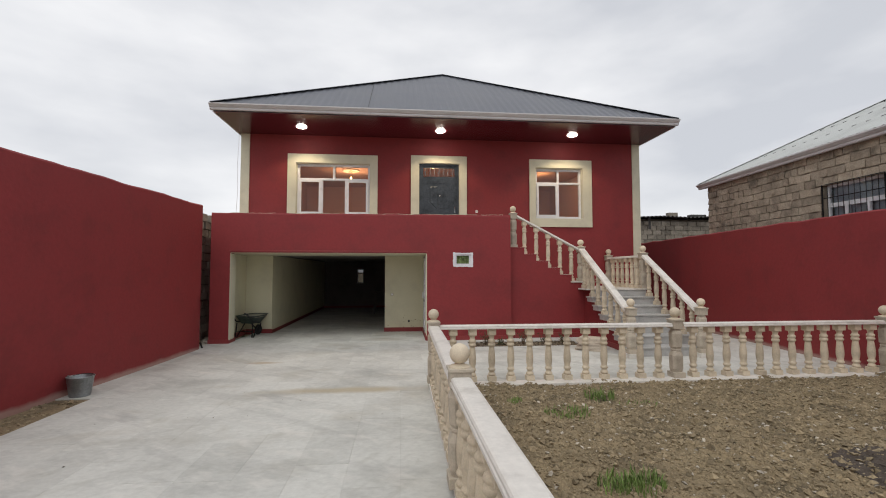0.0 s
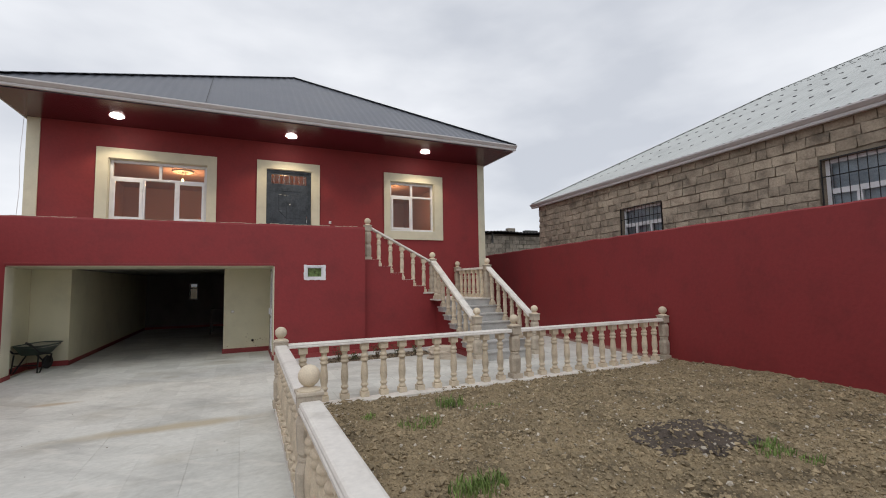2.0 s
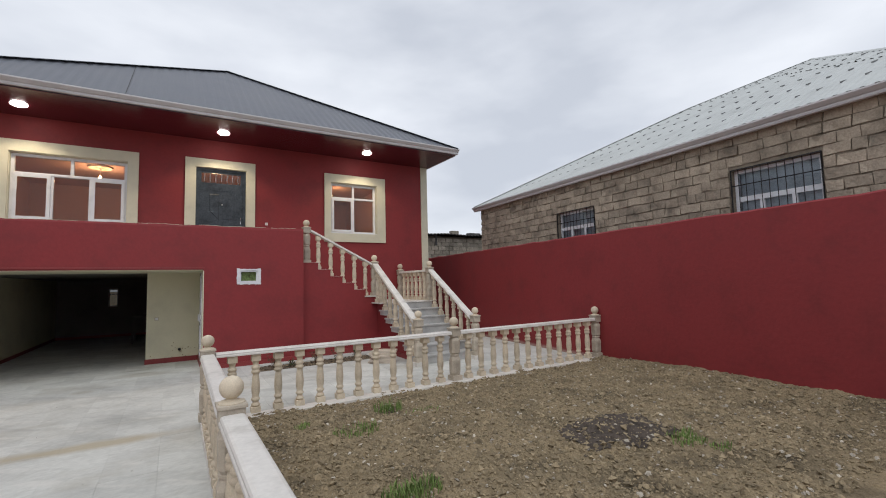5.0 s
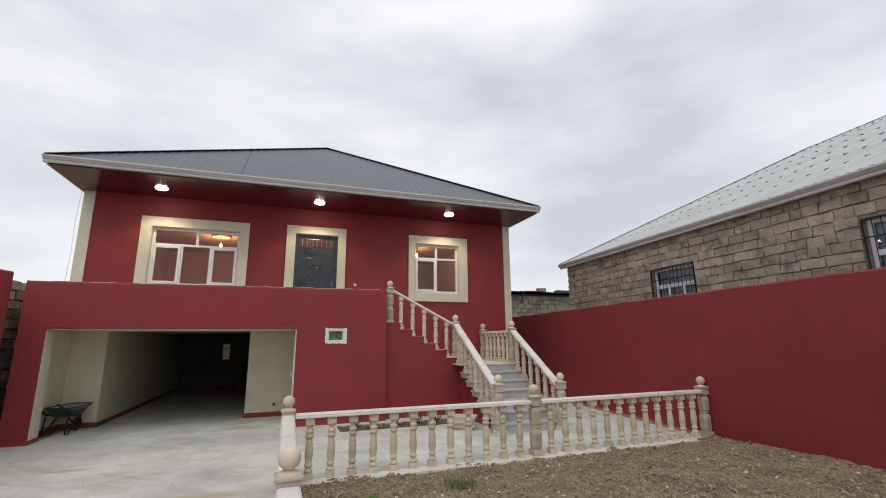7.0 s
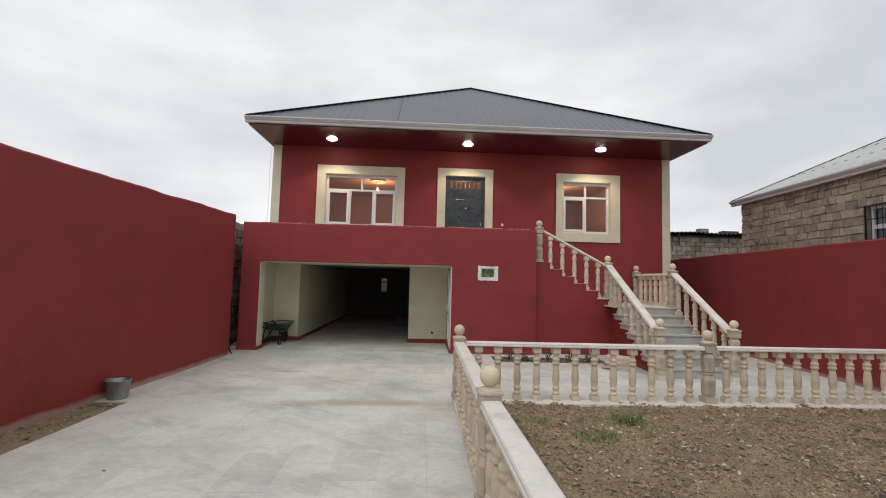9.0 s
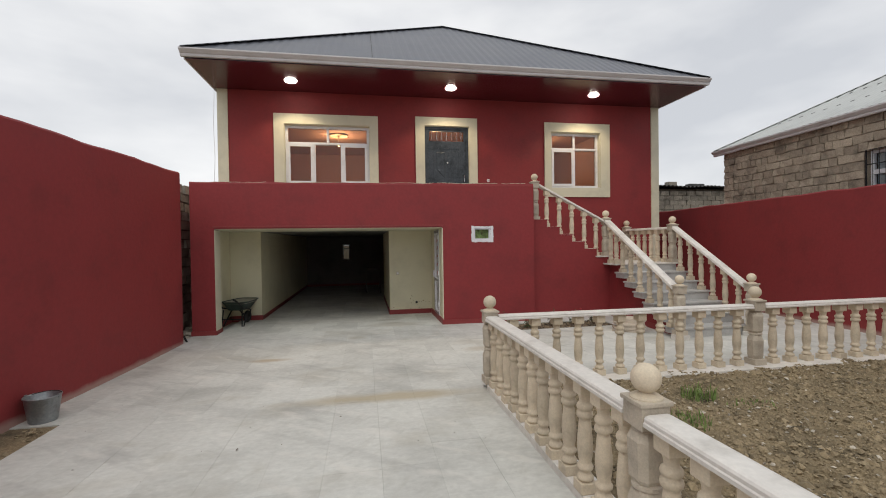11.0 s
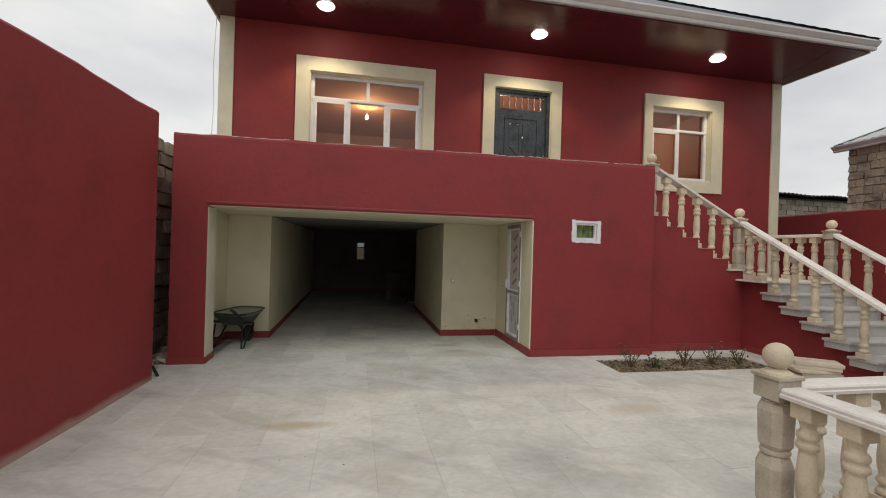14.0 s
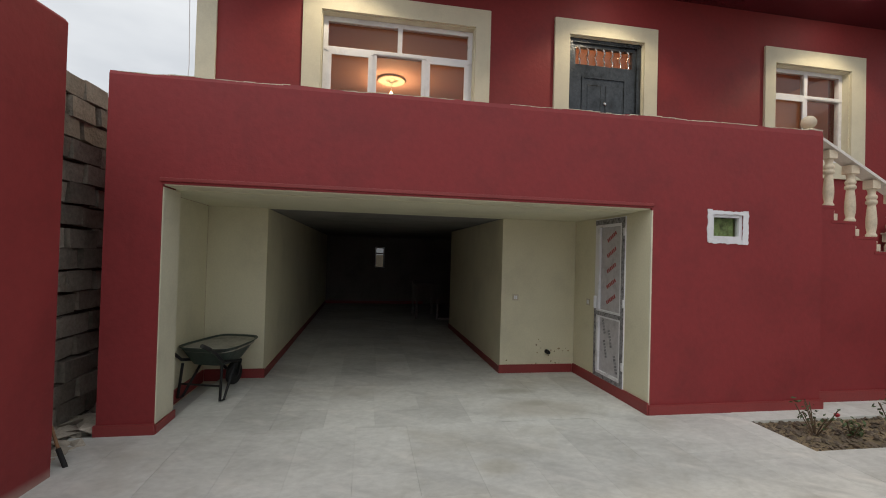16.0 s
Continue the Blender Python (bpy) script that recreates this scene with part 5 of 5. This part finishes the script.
for sx0, sx1, sy, z in ((-0.24, 0.22, 0.19, 0.36), (-0.35, 0.42, 0.30, 0.552), (-0.365, 0.44, 0.316, 0.556), (-0.365, 0.44, 0.316, 0.566), (-0.35, 0.42, 0.302, 0.563), (-0.33, 0.40, 0.288, 0.545)):
    ring = []
    for k in range(28):
        a = 2 * math.pi * (k + 0.5) / 28
        c, s = math.cos(a), math.sin(a)
        c, s = math.copysign(abs(c) ** 0.42, c), math.copysign(abs(s) ** 0.42, s)
        taper = 1.0 - 0.14 * max(0.0, c)
        ring.append(tray.verts.new(((sx0 + sx1) / 2 + (sx1 - sx0) / 2 * c, sy * s * taper, z + (0.012 * max(0.0, c) ** 2 if z > 0.5 else 0))))
    rings.append(ring)
for a, b in zip(rings, rings[1:]):
    for k in range(28):
        tray.faces.new((a[k], a[(k + 1) % 28], b[(k + 1) % 28], b[k]))
tray.faces.new(rings[0][::-1])
# Flat pale sheet near the rim, added to lighten the tray's dusty inside.
lining = bmesh.new()
lining.faces.new([lining.verts.new(v.co + Vector((0, 0, 0.003))) for v in rings[-1]])
lower = [lining.verts.new(v.co - Vector((0, 0, 0.03))) for v in rings[-1]]
lining.verts.ensure_lookup_table()
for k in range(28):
    lining.faces.new((lining.verts[k], lower[k], lower[(k + 1) % 28], lining.verts[(k + 1) % 28]))
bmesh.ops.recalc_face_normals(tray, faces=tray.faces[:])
bmesh.ops.recalc_face_normals(lining, faces=lining.faces[:])
TRAY_LINING = material("pale_tray_lining", (0.31, 0.30, 0.25), 0.9, scale=6, fine=50, vary=0.2, bump=0.3, local=True)
part("tray_lining", lining, TRAY_LINING, barrow, "flat pale grey sheet standing for the dusty tray inside")
part("tray", tray, BARROW, barrow, "dented green tray dusty inside")
for s in (-1, 1):
    part("handle", tube([(0.30, s * 0.05, 0.14), (0.18, s * 0.15, 0.33), (-0.3, s * 0.24, 0.42), (-0.46, s * 0.25, 0.55), (-0.58, s * 0.255, 0.62)], 0.017), IRON, barrow)
    part("grip", tube([(-0.56, s * 0.254, 0.608), (-0.69, s * 0.26, 0.67)], 0.022), RUBBER, barrow)
    part("leg", tube([(-0.30, s * 0.225, 0.385), (-0.34, s * 0.24, 0.02), (-0.27, s * 0.24, 0.0145), (-0.02, s * 0.2, 0.33)], 0.0145), IRON, barrow)
part("brace", tube([(-0.325, -0.236, 0.17), (-0.325, 0.236, 0.17)], 0.011), IRON, barrow)
wheel = part("wheel", (lambda bm: (bmesh.ops.rotate(bm, verts=bm.verts[:], cent=(0, 0, 0), matrix=Matrix.Rotation(radians(90), 3, "X")), bmesh.ops.translate(bm, verts=bm.verts[:], vec=(0.30, 0, 0.14)), bm)[2])(lathe([(0.10, -0.03), (0.127, -0.03), (0.139, -0.013), (0.139, 0.013), (0.127, 0.03), (0.10, 0.03)], 22)), RUBBER, barrow, "black rubber tyre", True)
part("rim", (lambda bm: (bmesh.ops.rotate(bm, verts=bm.verts[:], cent=(0, 0, 0), matrix=Matrix.Rotation(radians(90), 3, "X")), bmesh.ops.translate(bm, verts=bm.verts[:], vec=(0.30, 0, 0.14)), bm)[2])(lathe([(0.03, -0.04), (0.098, -0.02), (0.098, 0.02), (0.03, 0.04)], 18)), IRON, wheel)

# ---- bucket ----
bucket = empty("bucket", Matrix.Translation((-4.25, 6.26, 0.0)) @ Matrix.Scale(0.92, 4), "dented grey galvanised bucket by the red wall", "bucket")
part("body", lathe([(0.125, 0.0), (0.13, 0.012), (0.165, 0.27), (0.172, 0.278), (0.172, 0.288), (0.165, 0.288), (0.158, 0.27), (0.122, 0.02), (0.02, 0.018)], 26), ZINC, bucket, "", True)
part("handle", tube([(0.168 * math.cos(a), 0.168 * math.sin(a) * 0.9, 0.272 + 0.02 * math.sin(a)) for a in [math.pi * k / 12 for k in range(13)]], 0.004, 6), IRON, bucket)
for s in (-1, 1):
    part("ear", boxed(s * 0.17 - 0.006, s * 0.17 + 0.006, -0.018, 0.018, 0.255, 0.30, 0.003), ZINC, bucket)

# hand tool at the end of the red wall
tool = empty("trowel", (-4.30, 9.86, 0), "hand tool with dark grip leaning at the wall end", "tool")
part("grip", tube([(0.10, -0.05, 0.016), (0.02, 0.0, 0.13)], 0.017), RUBBER, tool)
part("shaft", tube([(0.02, 0.0, 0.13), (-0.06, 0.05, 0.27)], 0.011), WOOD, tool)

strewn("yard_grit", pebble_mesh(120, (-3.9, 0.3, 3.5, 9.5), (0.003, 0.013), 52, lambda x, y: 0.002), JOINT, "scattered grit and crumbs on the paving", "grit")
strewn("yard_scraps", pebble_mesh(14, (-3.9, 0.3, 3.0, 9.0), (0.006, 0.022), 53, lambda x, y: 0.002, 0.25), STEM, "few dark leaf scraps on the paving", "scraps")

# ---- rough stone wall in the gap beside the garage ----


def block_mesh(name, w, d, h, seed, mat, wob=0.012):
    """A hewn block with uneven faces, its front at y = 0."""
    rnd = random.Random(seed)
    bm = boxed(0, w, 0, d, 0, h)
    bmesh.ops.subdivide_edges(bm, edges=[e for e in bm.edges if abs(e.verts[0].co.x - e.verts[1].co.x) > w * 0.9], cuts=1)
    for v in bm.verts:
        v.co.x += rnd.uniform(-wob, wob) * 0.6
        v.co.z += rnd.uniform(-wob, wob) * 0.6
        if v.co.y < d * 0.5:
            v.co.y += rnd.uniform(-wob, wob)
    me = bpy.data.meshes.new(name)
    bm.to_mesh(me)
    bm.free()
    me.materials.append(mat)
    return me


gap_wall = setting("wall_gap", boxed(-5.0, -4.78, 9.3, 16.0, -0.1, 2.98), MORTAR, "rough dry-laid grey stone wall beside the garage", "wall")
meshes = [block_mesh("stone", w, 0.1, 0.17, 40 + k, GREYBLOCK, 0.013) for k, w in enumerate((0.36, 0.40, 0.33, 0.38))]
z, row = 0.02, 0
rnd = random.Random(17)
while z < 2.95:
    y = 9.35 + (0.2 if row % 2 else 0)
    while y < 13.2:
        me = rnd.choice(meshes)
        ob = new("stone", me)
        ob.matrix_world = pose(-4.70 + rnd.uniform(-0.03, 0.02), y, z + rnd.uniform(-0.01, 0.01), rnd.uniform(-1.5, 1.5), 0, 90 + rnd.uniform(-2, 2))
        ob.parent = gap_wall
        y += 0.41
    z += 0.192
    row += 1
strewn("rubble", pebble_mesh(90, (-4.72, -4.33, 9.85, 11.5), (0.04, 0.16), 31, lambda x, y: 0.0, 0.35), PEBBLE, "broken flat stones and rubble in the gap", "rubble")

# ---- neighbouring house of rough blocks ----
NB = Matrix.Translation((9.55, 12.45, 0)) @ Matrix.Rotation(math.atan(0.072), 4, "Z").inverted() @ Matrix.Rotation(radians(-90), 4, "Z")
# local x runs along its wall towards the yard gate, local y to its inside
neighbour = empty("neighbour_house", NB, "unplastered limestone block house with pale corrugated roof", "house")
LEN, NTOP, NDEP = 12.2, 4.30, 14.44
WIN = [(3.95, 5.28, 2.2, 3.55), (8.62, 9.98, 2.2, 3.64)]
part("wall", pierced(0, LEN, -0.1, NTOP, 0.02, 0.3, WIN), NB_MORTAR, neighbour, "dark mortar and back of block wall")
endw = boxed(0.0, 0.28, 0.302, NDEP, -0.1, NTOP)
part("wall", endw, BLOCK, neighbour)
part("wall", boxed(LEN - 0.28, LEN, 0.302, NDEP, -0.1, NTOP), BLOCK, neighbour)
part("wall", boxed(0.3, LEN - 0.3, NDEP - 0.3, NDEP, -0.1, NTOP), BLOCK, neighbour)
for wx0, wx1, wz0, wz1 in WIN:
    w = part("window", pierced(wx0, wx1, wz0, wz1, 0.10, 0.17, [(wx0 + 0.06, wx1 - 0.06, wz0 + 0.9 + 0.05, wz1 - 0.06), (wx0 + 0.06, wx0 + 0.40, wz0 + 0.06, wz0 + 0.86), (wx0 + 0.47, wx1 - 0.47, wz0 + 0.06, wz0 + 0.86), (wx1 - 0.40, wx1 - 0.06, wz0 + 0.06, wz0 + 0.86)]), PVC, neighbour, "white plastic window behind an iron grille")
    p = part("pane", quad_pane(wx0 + 0.05, wx1 - 0.05, 0.13, wz0 + 0.05, wz1 - 0.05), GLASS, w)
    # Pale blue backing sheet gives the panes their bright bluish look.
    part("window_backing", boxed(wx0 + 0.05, wx1 - 0.05, 0.2, 0.21, wz0 + 0.05, wz1 - 0.05), BACKING, w, "pale blue backing behind the glass")
    part("grille_frame", pierced(wx0 - 0.012, wx1 + 0.012, wz0 - 0.015, wz1 + 0.015, -0.02, 0.01, [(wx0 + 0.0, wx1 - 0.0, wz0 + 0.0, wz1 - 0.0)]), IRON, w)
    for k in range(1, 11):
        xb = wx0 + (wx1 - wx0) * k / 11
        part("grille_bar", tube([(xb, -0.005, wz0), (xb, -0.005, wz1)], 0.007, 5), IRON, w)
    part("grille_bar", boxed(wx0, wx1, -0.012, -0.006, wz1 - 0.3, wz1 - 0.28), IRON, w)
# courses of blocks; those above the boundary wall on the stretch beside the garden are single pieces
widths = (0.42, 0.36, 0.29, 0.19, 0.33)
bmeshes = [block_mesh("block", w, 0.05, 0.168, 70 + k, BLOCK, 0.015) for k, w in enumerate(widths)]
rest_v, rest_f = [], []
rnd = random.Random(23)
count = 0
row, z = 0, 2.06
while z + 0.17 < NTOP:
    cuts = sorted((a - 0.035, b + 0.035) for a, b, c, d in WIN if c - 0.03 < z + 0.17 and z < d - 0.03)
    spans, left = [], 0.0
    for a, b in cuts:
        spans.append((left, a))
        left = b
    spans.append((left, LEN))
    for a, b in spans:
        x = a
        first = row % 2
        while x < b - 0.05:
            k = rnd.randrange(5)
            w = widths[k] * (0.55 if first else 1.0)
            first = False
            if b - x - w < 0.16:
                w = b - x
            m = pose(x, rnd.uniform(-0.012, 0.0), z + rnd.uniform(-0.01, 0.01), 0, rnd.uniform(-1.2, 1.2), rnd.uniform(-1, 1)) @ Matrix.Diagonal(((w - 0.015) / widths[k], 1, rnd.uniform(0.95, 1.04), 1))
            if count < 300 and x < 11.5 and z > 2.4:
                ob = new("block", bmeshes[k])
                ob.matrix_world = m
                ob.parent = neighbour
                count += 1
            else:
                o = len(rest_v)
                rest_v += [tuple(m @ v.co) for v in bmeshes[k].vertices]
                rest_f += [tuple(o + i for i in p.vertices) for p in bmeshes[k].polygons]
            x += w
    z += 0.186
    row += 1
me = bpy.data.meshes.new("block_courses")
me.from_pydata(rest_v, [], rest_f)
me.materials.append(BLOCK_STUFF)
courses = new("block_courses", me)
courses.parent = neighbour
courses["kind"] = "stuff"
NE, RUN = 4.38, 7.42
BEND, BEND_Z, RISE = 5.05, 2.66, 3.69      # the slope eases a little two thirds of the way up


def slope_z(d):
    """Height over the eaves at a distance in from them."""
    return BEND_Z * d / BEND if d < BEND else BEND_Z + (RISE - BEND_Z) * (d - BEND) / (RUN - BEND)


def n_point(x, d):
    """A point of the front slope: at x along the eaves, a distance d in from them, cut off by both hips."""
    left = 1.0 - max(0.0, (x - RUN + 0.2) / (LEN + 0.4 - RUN))
    d = max(0.0, min(d * left, x + 0.2, RUN * left))
    return (x, -0.2 + d, NE + left * slope_z(d / max(left, 0.001)))


def n_front(lo, hi):
    return (lambda x: n_point(x, lo)), (lambda x: n_point(x, hi))


def n_end(lo, hi):
    def at(y, d):
        d = max(0.0, min(d, RUN - abs(y - (RUN - 0.2))))
        return (-0.2 + d, y, NE + slope_z(d))
    return (lambda y: at(y, lo)), (lambda y: at(y, hi))


back = bmesh.new()
eave = [back.verts.new(p) for p in ((LEN + 0.2, -0.2, NE), (LEN + 0.2, NDEP + 0.2, NE), (-0.2, NDEP + 0.2, NE))]
top = back.verts.new((RUN - 0.2, RUN - 0.2, NE + RISE))
for p, q in zip(eave, eave[1:]):
    back.faces.new((p, q, top))
nroof = part("roof", back, SHEET, neighbour, "pale grey corrugated roofing")
for lo, hi in ((0.0, BEND), (BEND, RUN)):
    ribbed(lo - 0.2, LEN + 0.2, *n_front(lo, hi), 0.16, SHEET, "roof_sheet", nroof, 0.018)
    ribbed(lo - 0.2, 2 * RUN - 0.2 - lo, *n_end(lo, hi), 0.16, SHEET, "roof_sheet", nroof, 0.018)
peak = (RUN - 0.2, RUN - 0.2, NE + RISE)
bend = (BEND - 0.2, BEND - 0.2, NE + BEND_Z)
for a, b in (((-0.2, -0.2, NE), bend), (bend, peak), ((LEN + 0.2, -0.2, NE), peak)):
    ridge_cap(a, b, nroof, SHEET)
# shade under the lapped sheet ends, made as short dark lips over the crests
bm = bmesh.new()
for j in range(1, 8):
    d = RUN * j / 8
    x = d + (0.16 if j % 2 else 0.0)
    while x < RUN - 0.2 + (LEN + 0.4 - RUN) * (1 - d / RUN) - 0.1:
        left = 1.0 - max(0.0, (x - RUN + 0.2) / (LEN + 0.4 - RUN))
        _, yy, zz = n_point(x, d / left)
        box(bm, x, x + 0.085, yy - 0.014, yy + 0.006, zz + 0.002, zz + 0.024)
        x += 0.32
tagged(part("lap_shade_lips", bm, LAP_SHADE, nroof), kind="stuff")
part("gutter", extrude_x([(-0.2 + y, NE + z + 0.0) for y, z in GUT], -0.25, LEN + 0.25), GUTTER, neighbour, "pale painted gutter")
part("soffit", boxed(-0.15, LEN, -0.08, 0.02, NE - 0.12, NE - 0.08), GUTTER, neighbour)

# ---- low outbuilding behind ----
shed = empty("outbuilding", (8.4, 17.2, 0.14), "low block outbuilding with weathered corrugated roof", "outbuilding")
part("wall", boxed(0, 11.0, 0.06, 3.0, -0.24, 3.72), MORTAR, shed)
rnd = random.Random(41)
row, z = 0, 2.3
smeshes = [block_mesh("block", w, 0.07, 0.178, 90 + k, GREYBLOCK, 0.01) for k, w in enumerate((0.38, 0.36))]
while z + 0.17 < 3.76:
    x = 0.0 if row % 2 else -0.18
    while x < 8.5:
        ob = new("block", rnd.choice(smeshes))
        ob.matrix_world = pose(max(x, 0), rnd.uniform(-0.015, 0.0), z)
        ob.parent = shed
        x += 0.395
    z += 0.192
    row += 1
sr = ribbed(-0.2, 11.2, lambda x: (x, -0.25, 3.78 + 0.02 * math.sin(x * 3)), lambda x: (x, 3.2, 4.0), 0.18, DARKSHEET, "roof_sheet", shed, 0.05)
part("loose_block", boxed(3.0, 3.4, 0.1, 0.35, 3.86, 4.03, 0.02), GREYBLOCK, shed)
part("loose_block", boxed(4.0, 4.7, 0.1, 0.4, 3.84, 3.96, 0.03), DARKSHEET, shed)
part("post", boxed(2.0, 2.1, -0.02, 0.05, 3.3, 3.8), DARKSHEET, shed)

# ---- paving slabs ----
SL_X, SL_Y, GAP = 0.45, 0.80, 0.0009


def slab_mesh(w, d):
    bm = boxed(0, w - GAP, 0, d - GAP, -0.028, 0.0)
    top = [e for e in bm.edges if all(v.co.z > -0.001 for v in e.verts)]
    bmesh.ops.bevel(bm, geom=top, offset=0.0006, segments=1, affect="EDGES")
    me = bpy.data.meshes.new("slab")
    bm.to_mesh(me)
    bm.free()
    me.materials.append(CONCRETE)
    return me


SLABS = {}
rnd = random.Random(77)


def floor_z(y):
    """The paving rises a little towards the garage."""
    return 0.03 * min(1.0, max(0.0, (y - 8.3) / 2.2))


def lay(x0, x1, y0, y1):
    x = x0
    while x < x1 - 0.02:
        w = min(SL_X, x1 - x)
        y = y0 - SL_Y * rnd.random()
        while y < y1 - 0.02:
            a, b = max(y, y0), min(y + SL_Y, y1)
            if b - a > 0.03:
                key = (round(w, 3), round(b - a, 3))
                if key not in SLABS:
                    SLABS[key] = slab_mesh(*key)
                ob = new("slab", SLABS[key])
                ob.location = (x, a, floor_z(a) + rnd.uniform(-0.001, 0.001))
                ob.rotation_euler = (math.atan2(floor_z(b) - floor_z(a), b - a), 0, 0)
                ob.parent = floor
            y += SL_Y
        x += SL_X


lay(-4.0, 0.462, 1.0, 6.1)
lay(-4.47, 0.462, 6.1, FRONT_Y - 0.02)
lay(0.462, BED[0], 6.37, FRONT_Y - 0.02)
lay(BED[0], 8.0, 6.37, BED[2])
lay(BED[0], 2.735, BED[3], FRONT_Y - 0.02)
lay(2.735, BED[1], BED[3], STAIR_Y - 0.03)
lay(BED[1], FX0 - 0.02, BED[2], STAIR_Y - 0.03)
lay(GATE[0] + 0.02, GATE[1] - 0.02, FRONT_Y - 0.02, RECESS_Y - 0.02)
lay(TUN0 + 0.02, TUN1 - 0.02, RECESS_Y - 0.02, 17.0)
setting("floor_hall", boxed(TUN0 + 0.02, 2.6, 17.003, HALL_END, -0.027, 0.029), CONCRETE, "dusty floor of the dark garage hall", "floor")
rest = boxed(-4.0, 0.43, -8.0, 0.995, -0.027, -0.001)
box(rest, 6.125, 9.3, 9.413, 15.4, -0.027, -0.001)
box(rest, 8.003, 8.6, 6.37, 9.41, -0.027, -0.001)
setting("paving", rest, CONCRETE, "pale dusty concrete paving", "paving")
